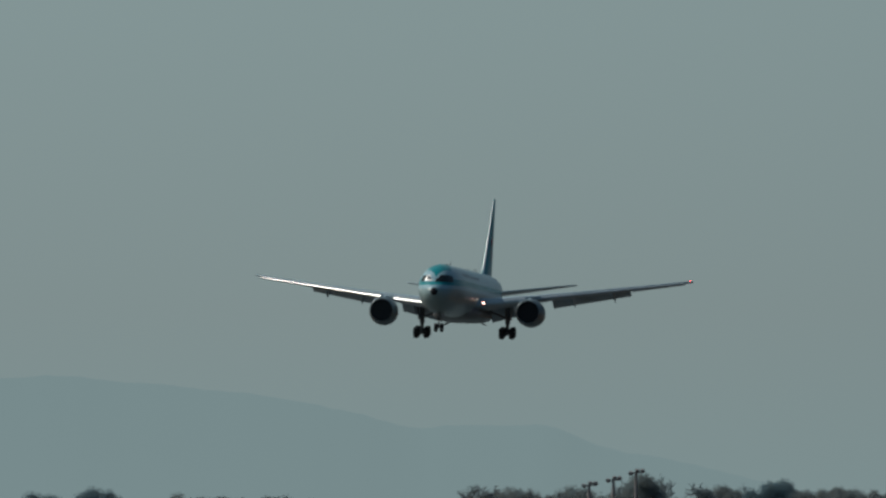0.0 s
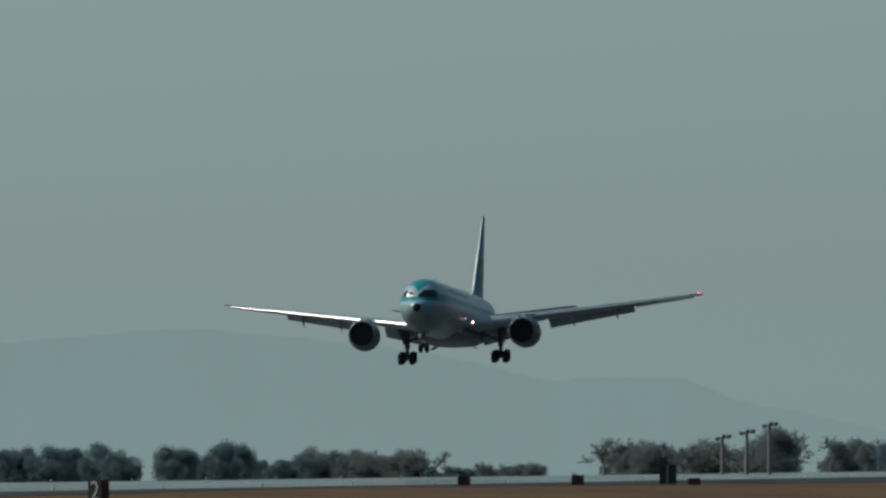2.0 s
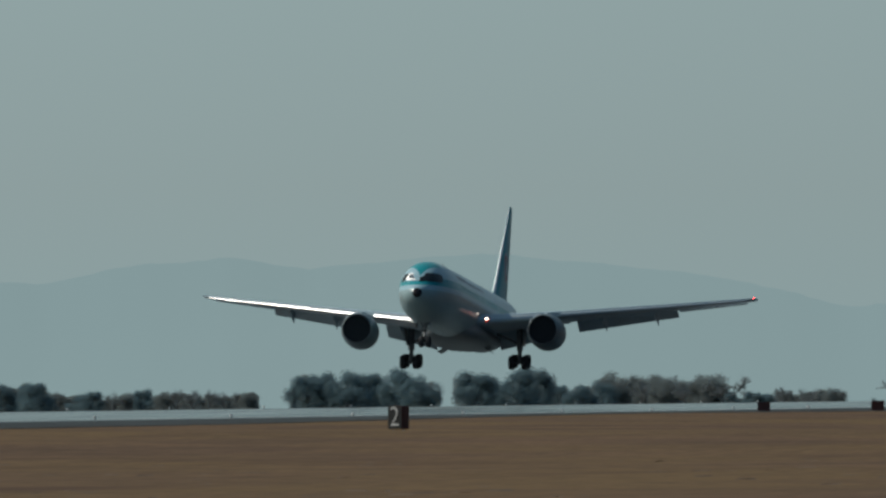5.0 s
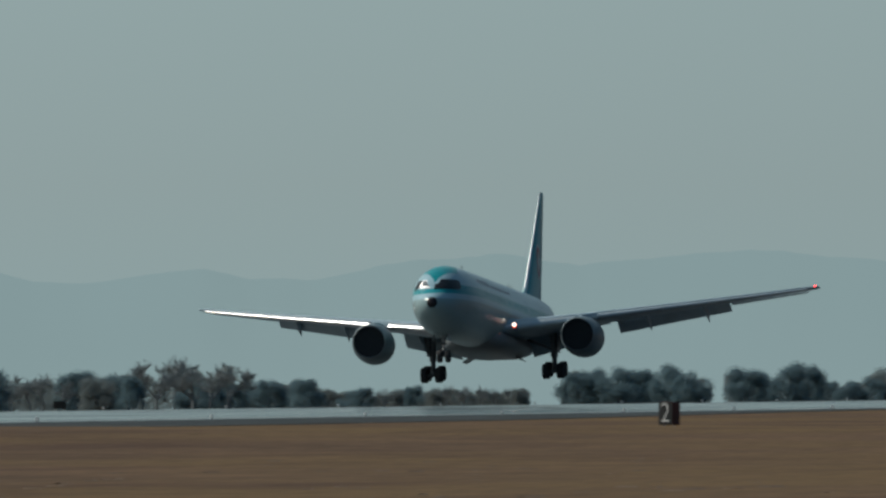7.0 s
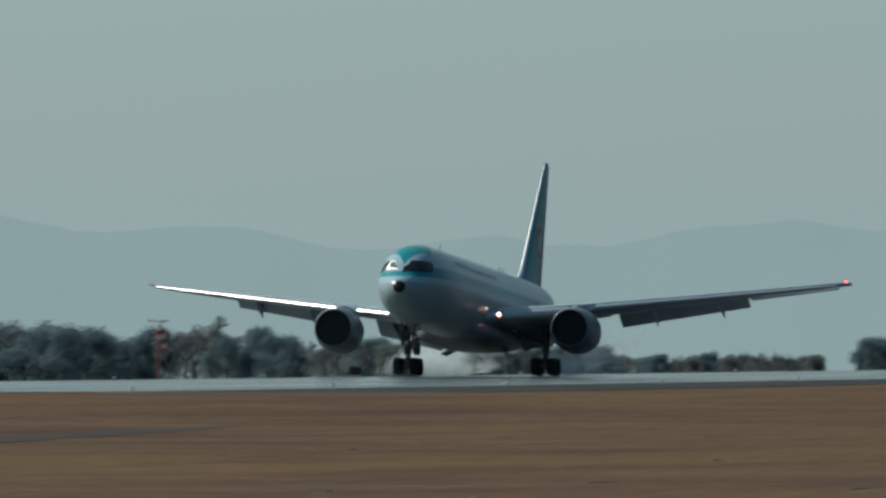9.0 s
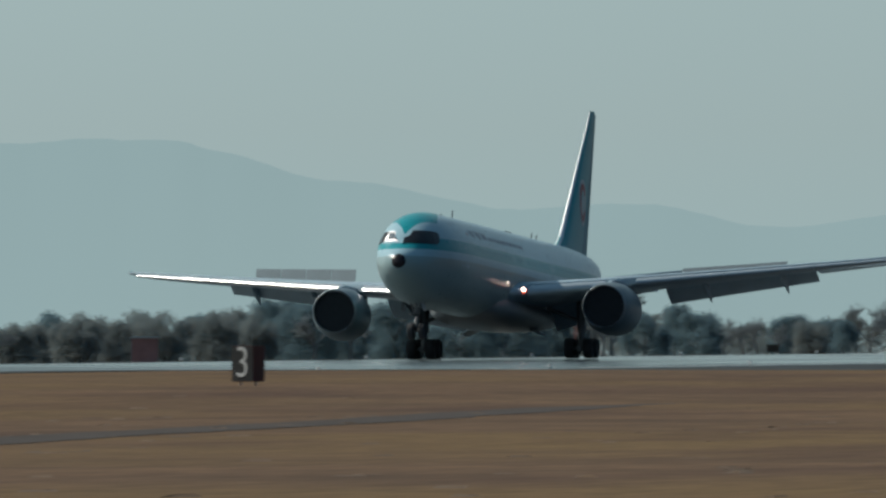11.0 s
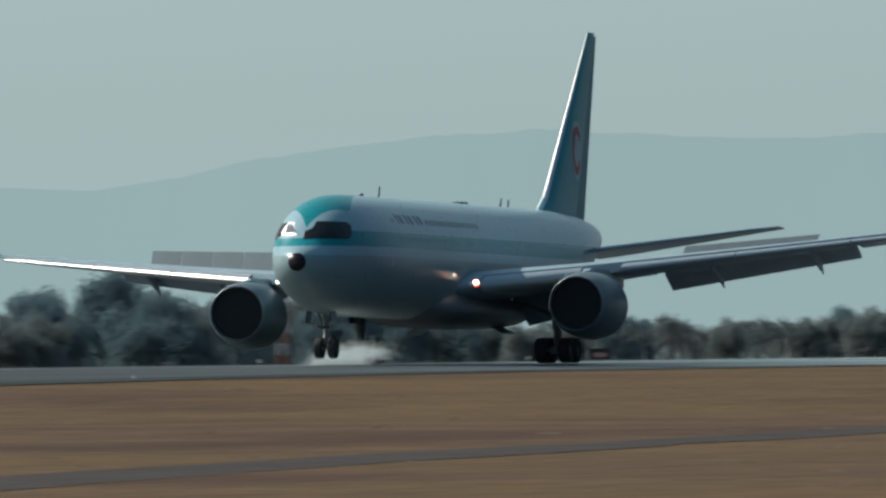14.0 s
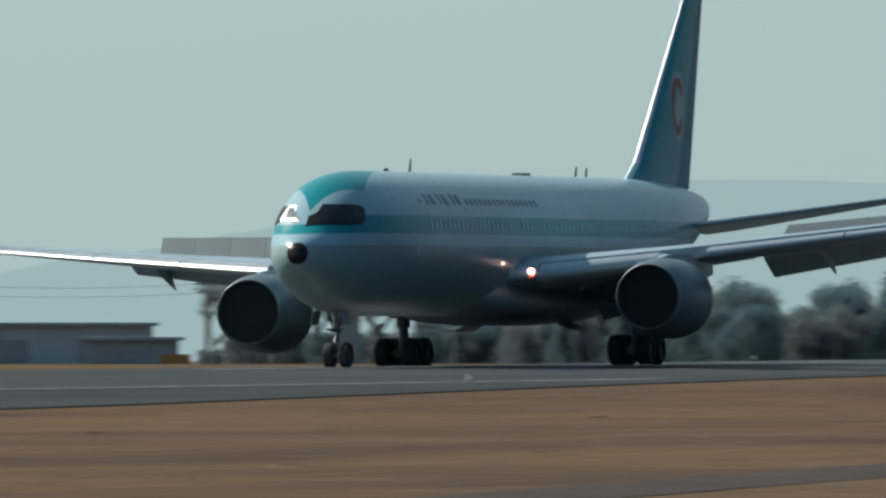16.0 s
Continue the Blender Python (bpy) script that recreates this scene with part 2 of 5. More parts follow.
def grass_material():
    m = material("dry_winter_grass", (0.1126, 0.0686, 0.0396), 0.95, vary=0.3, scale=0.10, bump=0.03, fine=5, stretch=(1.0, 0.6, 1), dark=(0.078, 0.050, 0.032))
    n, l = m.node_tree.nodes, m.node_tree.links
    b = n["Principled BSDF"]
    b.inputs["Specular IOR Level"].default_value = 0.1
    src = b.inputs["Base Color"].links[0].from_socket
    tc, mp, nz = n.new("ShaderNodeTexCoord"), n.new("ShaderNodeMapping"), n.new("ShaderNodeTexNoise")
    mp.inputs["Scale"].default_value = (0.10, 0.022, 1)
    mp.inputs["Rotation"].default_value = (0, 0, radians(6))
    nz.inputs["Scale"].default_value, nz.inputs["Detail"].default_value = 1.0, 6
    rg, mx = n.new("ShaderNodeMapRange"), n.new("ShaderNodeMix")
    rg.inputs["From Min"].default_value, rg.inputs["From Max"].default_value = 0.52, 0.68
    rg.inputs["To Max"].default_value = 0.75
    mx.data_type = "RGBA"
    mx.inputs["B"].default_value = (0.068, 0.039, 0.029, 1)
    l.new(tc.outputs["Object"], mp.inputs["Vector"])
    l.new(mp.outputs["Vector"], nz.inputs["Vector"])
    l.new(nz.outputs["Fac"], rg.inputs["Value"])
    l.new(rg.outputs["Result"], mx.inputs["Factor"])
    # golden and olive drifts
    mp2, nz2, rg2, mx2 = n.new("ShaderNodeMapping"), n.new("ShaderNodeTexNoise"), n.new("ShaderNodeMapRange"), n.new("ShaderNodeMix")
    mp2.inputs["Scale"].default_value = (0.03, 0.016, 1)
    mp2.inputs["Location"].default_value = (4.0, 9.0, 0)
    nz2.inputs["Scale"].default_value, nz2.inputs["Detail"].default_value = 1.0, 7
    rg2.inputs["From Min"].default_value, rg2.inputs["From Max"].default_value = 0.42, 0.62
    mx2.data_type = "RGBA"
    mx2.inputs["B"].default_value = (0.136, 0.087, 0.041, 1)
    l.new(tc.outputs["Object"], mp2.inputs["Vector"])
    l.new(mp2.outputs["Vector"], nz2.inputs["Vector"])
    l.new(nz2.outputs["Fac"], rg2.inputs["Value"])
    l.new(rg2.outputs["Result"], mx2.inputs["Factor"])
    l.new(src, mx2.inputs["A"])
    l.new(mx2.outputs["Result"], mx.inputs["A"])
    # blades and thatch
    mp3, nz3, rg3, mul = n.new("ShaderNodeMapping"), n.new("ShaderNodeTexNoise"), n.new("ShaderNodeMapRange"), n.new("ShaderNodeVectorMath")
    mp3.inputs["Scale"].default_value = (1.6, 0.22, 1)
    mp3.inputs["Rotation"].default_value = (0, 0, radians(14))
    nz3.inputs["Scale"].default_value, nz3.inputs["Detail"].default_value, nz3.inputs["Roughness"].default_value = 1.0, 6, 0.65
    rg3.inputs["From Min"].default_value, rg3.inputs["From Max"].default_value = 0.3, 0.7
    rg3.inputs["To Min"].default_value, rg3.inputs["To Max"].default_value = 0.74, 1.26
    mul.operation = "SCALE"
    l.new(tc.outputs["Object"], mp3.inputs["Vector"])
    l.new(mp3.outputs["Vector"], nz3.inputs["Vector"])
    l.new(nz3.outputs["Fac"], rg3.inputs["Value"])
    l.new(mx.outputs["Result"], mul.inputs[0])
    l.new(rg3.outputs["Result"], mul.inputs["Scale"])
    l.new(mul.outputs["Vector"], b.inputs["Base Color"])
    return m


GRASS = grass_material()
xs = [-3200, -2400, -1800, -1400, -1100, -900, -750, -620, -520, -440, -380, -330, -290, -260, -240, -225, -214, -208, -203.5, -202.5, -170, -150, -149.5, -144, -139.5, -136.5, -135.5, -132.5, -125, -115, -105, -95, -85, -75, -65, -55, -45, -35, -20, 0, 60, 200, 600, 1500, 3200]
ys = [-3000, -1200, -400, 0, 50, 100] + list(range(150, 1300, 25)) + list(range(1300, 2600, 100)) + [2800, 3100, 3500, 4000, 4600]
bm = bmesh.new()
grid = [[bm.verts.new((x, y, ground_z(x, y))) for x in xs] for y in ys]
for r0, r1 in zip(grid, grid[1:]):
    for i in range(len(xs) - 1):
        bm.faces.new((r0[i], r0[i + 1], r1[i + 1], r1[i]))
tagged(part("ground", bm, GRASS), "dry brown winter grass of an airfield", "grass", kind="structure")

def runway_material():
    """Asphalt made glossier far off to imitate mirage, and rougher nearer."""
    m = material("runway_asphalt", (0.032, 0.040, 0.044), 0.30, vary=0.3, scale=0.02, fine=14, stretch=(6, 1, 1))
    n, l = m.node_tree.nodes, m.node_tree.links
    b = n["Principled BSDF"]
    tc, sp, rg, nz, add = n.new("ShaderNodeTexCoord"), n.new("ShaderNodeSeparateXYZ"), n.new("ShaderNodeMapRange"), n.new("ShaderNodeTexNoise"), n.new("ShaderNodeMath")
    l.new(tc.outputs["Object"], sp.inputs[0])
    l.new(sp.outputs["Y"], rg.inputs["Value"])
    rg.inputs["From Min"].default_value, rg.inputs["From Max"].default_value = 520, 800
    rg.inputs["To Min"].default_value, rg.inputs["To Max"].default_value = 0.92, 0.20
    mp = n.new("ShaderNodeMapping")
    mp.inputs["Scale"].default_value = (0.35, 0.012, 1)
    l.new(tc.outputs["Object"], mp.inputs["Vector"])
    l.new(mp.outputs["Vector"], nz.inputs["Vector"])
    nz.inputs["Scale"].default_value, nz.inputs["Detail"].default_value = 1.0, 5
    add.operation = "MULTIPLY_ADD"
    add.inputs[1].default_value = 0.30
    l.new(nz.outputs["Fac"], add.inputs[0])
    sub = n.new("ShaderNodeMath")
    sub.operation = "SUBTRACT"
    sub.inputs[1].default_value = 0.15
    l.new(rg.outputs["Result"], sub.inputs[0])
    l.new(sub.outputs[0], add.inputs[2])
    l.new(add.outputs[0], b.inputs["Roughness"])
    gloss = n.new("ShaderNodeMapRange")
    gloss.inputs["From Min"].default_value, gloss.inputs["From Max"].default_value = 560, 800
    gloss.inputs["To Min"].default_value, gloss.inputs["To Max"].default_value = 0.30, 0.95
    l.new(sp.outputs["Y"], gloss.inputs["Value"])
    l.new(gloss.outputs["Result"], b.inputs["Specular IOR Level"])
    return m


ASPHALT = runway_material()
SHOULDER = material("shoulder_asphalt", (0.048, 0.056, 0.060), 0.9, vary=0.25, scale=0.05, fine=14, stretch=(4, 1, 1))
LINE = material("worn_white_marking", (0.26, 0.27, 0.27), 0.6, vary=0.25, scale=0.5, fine=10)
TRACK = material("gravel_track", (0.068, 0.060, 0.056), 0.95, vary=0.3, scale=0.4, bump=0.05, fine=10)

for m in (TRACK, SHOULDER):
    m.node_tree.nodes["Principled BSDF"].inputs["Specular IOR Level"].default_value = 0.08


def strip(name, x0, x1, y0, y1, z, mat, label, category, kind="structure", parent=None, thick=0.03):
    bm = bmesh.new()
    box(bm, (x1 - x0, y1 - y0, thick), pose((x0 + x1) / 2, (y0 + y1) / 2, z - thick / 2))
    ob = part(name, bm, mat, parent, smooth=False)
    return tagged(ob, label, category, kind=kind) if label else ob


RUNWAY_X = -172.0
bm = bmesh.new()
loft(bm, [[(x, y, z) for x, z in ((-202, -0.40), (-177, 0.02), (-172, 0.03), (-166, 0.02), (-149.5, -0.24), (-149.5, -1.2), (-202, -1.2))] for y in (60, 600, 1200, 2500)])
runway = tagged(part("runway", bm, ASPHALT), "grey asphalt runway that shines far off", "runway", kind="structure")
bm = bmesh.new()
rings = []
for i in range(101):
    y = 60 + i * 24.4
    z = ground_z(-136.0, y)
    rings.append([(-149.497, y, -0.245), (-149.497, y, -2.8), (-136.0, y, -2.8), (-136.0, y, z + 0.02), (-139.5, y, z + 0.02), (-144, y, (z - 0.25) / 2 + 0.02)])
loft(bm, rings)
tagged(part("shoulder", bm, SHOULDER, smooth=False), "dark asphalt shoulder along the runway", "pavement", kind="structure")
strip("shoulder", RUNWAY_X - 35, RUNWAY_X - 30.003, 60, 2500, -0.41, SHOULDER, "dark asphalt shoulder along the runway", "pavement", thick=0.3)
for sx, z in ((-28.6, -0.36), (21.0, -0.206)):
    strip("edge_line", RUNWAY_X + sx - 0.45, RUNWAY_X + sx + 0.45, 100, 2400, z, LINE, "", "", parent=runway, thick=0.02)
for i in range(38):
    strip("centre_line_dash", RUNWAY_X - 0.45, RUNWAY_X + 0.45, 130 + i * 60, 160 + i * 60, 0.04, LINE, "", "", parent=runway, thick=0.02)


TRACK_LINE = [(100, -41), (200, -57.0), (240, -62.8), (270, -66.3), (300, -69.4), (340, -73.6), (385, -78.0), (450, -84.5), (500, -89.0), (640, -101)]


TRACK_STEPS = 51


def track():
    """The grey service track that crosses the grass at a slant."""
    bm = bmesh.new()
    left, right = [], []
    for i in range(TRACK_STEPS):
        y = 120 + i * 8.0
        x = lerp_table(TRACK_LINE, y) + 0.5 * noise.noise((y * 0.03, 3.1, 0))
        w = 1.30 + 0.45 * noise.noise((y * 0.11, 0.2, 7))
        left.append(bm.verts.new((x - w, y, max(ground_z(x - w, y), ground_z(x, y)) + 0.012)))
        right.append(bm.verts.new((x + w, y, max(ground_z(x + w, y), ground_z(x, y)) + 0.012)))
    for i in range(TRACK_STEPS - 1):
        bm.faces.new((left[i], right[i], right[i + 1], left[i + 1]))
    geo = bmesh.ops.extrude_face_region(bm, geom=bm.faces[:])
    for v in geo["geom"]:
        if isinstance(v, bmesh.types.BMVert):
            v.co.z -= 0.2
    tagged(part("service_track", bm, TRACK, smooth=False), "narrow grey gravel service track through dry grass", "track", kind="structure")


track()


# ---- distance ----
RIDGE = [(3.2, 0), (4.36, 10), (4.66, 50), (5.05, 90), (5.33, 137), (5.79, 130), (6.13, 175), (6.64, 205), (7.08, 226), (7.44, 209), (7.68, 195), (7.98, 217), (8.24, 207), (8.63, 168),
         (8.85, 176), (9.0, 190), (9.17, 180), (9.45, 165), (9.6, 166), (9.76, 188), (9.92, 206), (10.12, 202), (10.5, 197), (10.83, 232), (11.18, 258), (11.36, 284), (11.6, 316), (11.9, 320), (12.16, 316),
         (12.36, 307), (12.55, 314), (13.0, 325), (13.55, 314), (13.94, 285), (14.12, 272), (14.44, 237), (14.72, 217), (15.1, 224), (15.7, 222), (16.1, 212), (16.6, 172), (17.2, 110), (18.0, 50), (19.0, 0), (25, 0)]


def mountains(name, d, rise, depth, seed, color, label):
    m = bpy.data.materials.new("far_mountain_haze_glow")
    m.use_nodes = True
    n, l = m.node_tree.nodes, m.node_tree.links
    b = n["Principled BSDF"]
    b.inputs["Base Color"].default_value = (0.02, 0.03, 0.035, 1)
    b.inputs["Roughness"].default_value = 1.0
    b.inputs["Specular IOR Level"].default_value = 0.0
    # emission carries the pale haze of the distance
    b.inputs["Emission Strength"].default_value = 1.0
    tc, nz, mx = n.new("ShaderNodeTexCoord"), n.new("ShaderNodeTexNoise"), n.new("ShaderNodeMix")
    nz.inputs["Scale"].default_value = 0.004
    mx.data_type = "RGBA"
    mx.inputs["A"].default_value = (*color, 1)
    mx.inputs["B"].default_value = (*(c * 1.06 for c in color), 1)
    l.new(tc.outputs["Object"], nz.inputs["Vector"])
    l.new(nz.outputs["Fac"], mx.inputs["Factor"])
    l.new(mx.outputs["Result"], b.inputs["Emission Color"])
    bm = bmesh.new()
    rows = []
    steps = 420
    for i in range(steps + 1):
        bear = 3.2 + (20 - 3.2) * i / steps
        h = lerp_table(RIDGE, bear) * rise + 7 * noise.noise((bear * 4, seed, 0)) + 3 * noise.noise((bear * 17, seed, 1))
        top = 2.3 + max(h, -30) * d / 28475
        x0, y0 = place(bear, d)
        x1, y1 = place(bear, d - depth)
        xm, ym = place(bear, d - depth * 0.5)
        rows.append([(x1, y1, -30), (xm, ym, -30 + (top + 30) * 0.55), (x0, y0, top), (x0, y0, -40)])
    loft(bm, rows, close=True, caps=True)
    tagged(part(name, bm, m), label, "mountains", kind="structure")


mountains("backdrop", 4700, 1.0, 250, 2.0, (0.238, 0.330, 0.338), "far mountains with pale blue haze in their colour")


# ---- the airliner ----
# metres behind the nose, belly height, crown height, half width
HULL = [(0.0, 4.10, 4.14, 0.02), (0.06, 3.86, 4.38, 0.27), (0.22, 3.62, 4.60, 0.52), (0.55, 3.32, 4.86, 0.88), (1.0, 3.02, 5.09, 1.17), (1.3, 2.88, 5.26, 1.32), (1.7, 2.70, 5.70, 1.50), (2.1, 2.55, 6.06, 1.64), (2.6, 2.40, 6.41, 1.78), (3.1, 2.28, 6.67, 1.90),
        (3.7, 2.16, 6.89, 2.03), (4.4, 2.06, 7.07, 2.17), (5.3, 1.98, 7.20, 2.30), (6.5, 1.93, 7.28, 2.41), (8.0, 1.90, 7.30, 2.505), (10.0, 1.90, 7.31, 2.515), (22.0, 1.90, 7.31, 2.515), (35.5, 1.90, 7.31, 2.515), (38.0, 2.05, 7.31, 2.51),
        (40.5, 2.42, 7.31, 2.45), (43.0, 2.95, 7.29, 2.30), (45.5, 3.55, 7.25, 2.05), (48.0, 4.20, 7.16, 1.70), (50.0, 4.75, 7.02, 1.32), (51.8, 5.25, 6.86, 0.92), (53.0, 5.60, 6.72, 0.58), (53.7, 5.88, 6.50, 0.30)]


def hull(x):
    for a, b in zip(HULL, HULL[1:]):
        if x <= b[0]:
            s = (x - a[0]) / (b[0] - a[0])
            return [a[i] + (b[i] - a[i]) * s for i in (1, 2, 3)]
    return HULL[-1][1:]


def skin(x, angle, out=0.0):
    """A point on the body: metres behind the nose, degrees from the crown to port."""
    lo, hi, w = hull(x)
    a = radians(angle)
    return at(x, (w + out) * math.sin(a), (lo + hi) / 2 + ((hi - lo) / 2 + out) * math.cos(a))


def by_height(*corners):
    """Turn (x, height, side) corners into (x, angle)."""
    got = []
    for x, z, side in corners:
        lo, hi, w = hull(x)
        got.append((x, side * math.degrees(math.acos(max(-1, min(1, (z - (lo + hi) / 2) / ((hi - lo) / 2)))))))
    return got


def pane(bm, corners, out, thick, k=8):
    """A plate on the body whose edges run straight in height: corners are (x, height), with a side."""
    a, b, c, d, side = corners
    def pt(u, v, o):
        x = (a[0] * (1 - u) + b[0] * u) * (1 - v) + (d[0] * (1 - u) + c[0] * u) * v
        z = (a[1] * (1 - u) + b[1] * u) * (1 - v) + (d[1] * (1 - u) + c[1] * u) * v
        return skin(x, by_height((x, z, side))[0][1], o)
    top = [[pt(i / k, j / k, out) for i in range(k + 1)] for j in range(k + 1)]
    low = [[pt(i / k, j / k, out - thick) for i in range(k + 1)] for j in range(k + 1)]
    rim_top = top[0] + [r[k] for r in top[1:]] + top[k][-2::-1] + [r[0] for r in top[-2:0:-1]]
    rim_low = low[0] + [r[k] for r in low[1:]] + low[k][-2::-1] + [r[0] for r in low[-2:0:-1]]
    for g in (top, low):
        loft(bm, g, close=False, caps=False)
    loft(bm, [rim_top, rim_low], caps=False)
    bmesh.ops.remove_doubles(bm, verts=bm.verts, dist=0.0005)
    return bm


def patch(bm, corners, out, thick, k=6):
    """A curved plate on the body between four (x, angle) corners."""
    (a, b, c, d) = corners
    def pt(u, v, o):
        x = (a[0] * (1 - u) + b[0] * u) * (1 - v) + (d[0] * (1 - u) + c[0] * u) * v
        g = (a[1] * (1 - u) + b[1] * u) * (1 - v) + (d[1] * (1 - u) + c[1] * u) * v
        return skin(x, g, o)
    top = [[bm.verts.new(pt(i / k, j / k, out)) for i in range(k + 1)] for j in range(k + 1)]
    low = [[bm.verts.new(pt(i / k, j / k, out - thick)) for i in range(k + 1)] for j in range(k + 1)]
    for j in range(k):
        for i in range(k):
            bm.faces.new((top[j][i], top[j][i + 1], top[j + 1][i + 1], top[j + 1][i]))
            bm.faces.new((low[j][i], low[j + 1][i], low[j + 1][i + 1], low[j][i + 1]))
    for i in range(k):
        bm.faces.new((top[0][i], low[0][i], low[0][i + 1], top[0][i + 1]))
        bm.faces.new((top[k][i], top[k][i + 1], low[k][i + 1], low[k][i]))
        bm.faces.new((top[i][0], top[i + 1][0], low[i + 1][0], low[i][0]))
        bm.faces.new((top[i][k], low[i][k], low[i + 1][k], top[i + 1][k]))
    return bm


# metres to the side, leading edge behind the nose, chord, height, thickness
WING = [(1.6, 19.2, 11.5, 3.30, 0.130), (2.6, 19.9, 11.0, 3.42, 0.128), (8.0, 23.75, 7.3, 4.12, 0.112), (14.0, 28.1, 5.3, 4.88, 0.105), (19.0, 31.75, 3.8, 5.52, 0.10), (22.8, 34.55, 2.65, 6.02, 0.10), (23.9, 35.6, 1.9, 6.16, 0.09)]
TAILPLANE = [(0.8, 45.6, 6.2, 5.36, 0.060), (2.0, 46.5, 5.5, 5.48, 0.058), (8.9, 51.6, 2.2, 6.50, 0.055), (9.35, 52.2, 1.6, 6.54, 0.06)]


def plan(table, y):
    for a, b in zip(table, table[1:]):
        if y <= b[0]:
            s = (y - a[0]) / (b[0] - a[0])
            return [a[i] + (b[i] - a[i]) * s for i in range(1, 5)]
    return table[-1][1:]


def foil(s, t):
    return 5 * t * (0.2969 * math.sqrt(max(s, 0)) - 0.126 * s - 0.3516 * s * s + 0.2843 * s ** 3 - 0.1036 * s ** 4)


def wing_point(table, y, s, side, up, extra=0.0):
    le, ch, z, t = plan(table, y)
    return at(le + s * ch, side * y, z + ch * ((1 if up else -0.8) * foil(s, t) + 0.05 * s * (1 - s)) - 0.035 * ch * s + extra)


def wing_part(name, table, side, y0, y1, s0, s1, mat, parent, label="", n=10, shift=(0, 0), label_rings=8):
    bm, rings = bmesh.new(), []
    for j in range(label_rings + 1):
        y = y0 + (y1 - y0) * j / label_rings
        ring = []
        for i in range(n + 1):
            s = s1 + (s0 - s1) * (i / n) if s0 > 0 else s1 * (1 - i / n) ** 1.7
            ring.append(wing_point(table, y, s, side, True))
        for i in range(1 if s0 <= 0 else 0, n + 1):
            s = s0 + (s1 - s0) * (i / n) if s0 > 0 else s1 * (i / n) ** 1.7
            ring.append(wing_point(table, y, s, side, False))
        rings.append([p + Vector((0, shift[0], shift[1])) for p in ring])
    loft(bm, rings)
    return part(name, bm, mat, parent, label)


def flap(side, y0, y1, s, frac, angle, parent, name="flap", label="grey flap lowered for landing"):
    """A slotted panel that hangs behind the wing."""
    bm, rings = bmesh.new(), []
    for j in range(5):
        y = y0 + (y1 - y0) * j / 4
        le, ch, z, t = plan(WING, y)
        c = ch * frac
        root = (wing_point(WING, y, s, side, True) + wing_point(WING, y, s, side, False)) / 2 + Vector((0, 0.10, -0.10))
        ring = []
        for i in range(17):
            u = abs(1 - i / 8)
            h = c * foil(u, 0.13) * (1 if i <= 8 else -0.6)
            a = radians(angle)
            ring.append(root + Vector((0, u * c * math.cos(a) + h * math.sin(a), -u * c * math.sin(a) + h * math.cos(a))))
        rings.append(ring[:-1])
    loft(bm, rings)
    return part(name, bm, GREY, parent, label)


def fairing(side, y, parent):
    """A flap-track fairing: a canoe that droops behind the wing."""
    bm, rings = bmesh.new(), []
    le, ch, z, t = plan(WING, y)
    base = wing_point(WING, y, 0.50, side, False)
    for s, r in ((0, 0.02), (0.12, 0.13), (0.35, 0.2), (0.6, 0.19), (0.85, 0.10), (1.0, 0.02)):
        L = 2.6 if y > 9 else 3.2
        c = base + Vector((0, s * L, -0.06 - 0.95 * s * s))
        rings.append([c + Vector((r * 0.8 * math.cos(k * math.tau / 10), 0, r * 1.5 * math.sin(k * math.tau / 10))) for k in range(10)])
    loft(bm, rings)
    return part("flap_track_fairing", bm, GREY, parent)


WINGS, ENGINES = [], []
SPOILERS = []   # the spoiler panels with their resting poses


def spoiler(side, y0, y1, s0, s1, parent):
    a, b = wing_point(WING, y0, s0, side, True, 0.02), wing_point(WING, y1, s0, side, True, 0.02)
    c, d = wing_point(WING, y0, s1, side, True, 0.03), wing_point(WING, y1, s1, side, True, 0.03)
    ex = (b - a).normalized() * side
    ez = ex.cross(((c + d) - (a + b)).normalized()).normalized()
    ey = ez.cross(ex)
    m = Matrix((ex, ey, ez)).transposed().to_4x4()
    m.translation = (a + b) / 2
    inv = m.inverted()
    bm = bmesh.new()
    quad = [inv @ p for p in (a, b, d, c)]
    vs = [[bm.verts.new((p.x, p.y, z)) for p in quad] for z in (0.0, 0.035)]
    bm.faces.new(vs[0])
    bm.faces.new(vs[1])
    for i in range(4):
        bm.faces.new((vs[0][i], vs[0][(i + 1) % 4], vs[1][(i + 1) % 4], vs[1][i]))
    ob = part("spoiler", bm, SPOILER_PAINT, parent, "grey spoiler panel hinged on the wing", smooth=False)
    ob.matrix_basis = m
    SPOILERS.append((ob, m, 60 if side < 0 else 35 if y0 > 8 else 2))


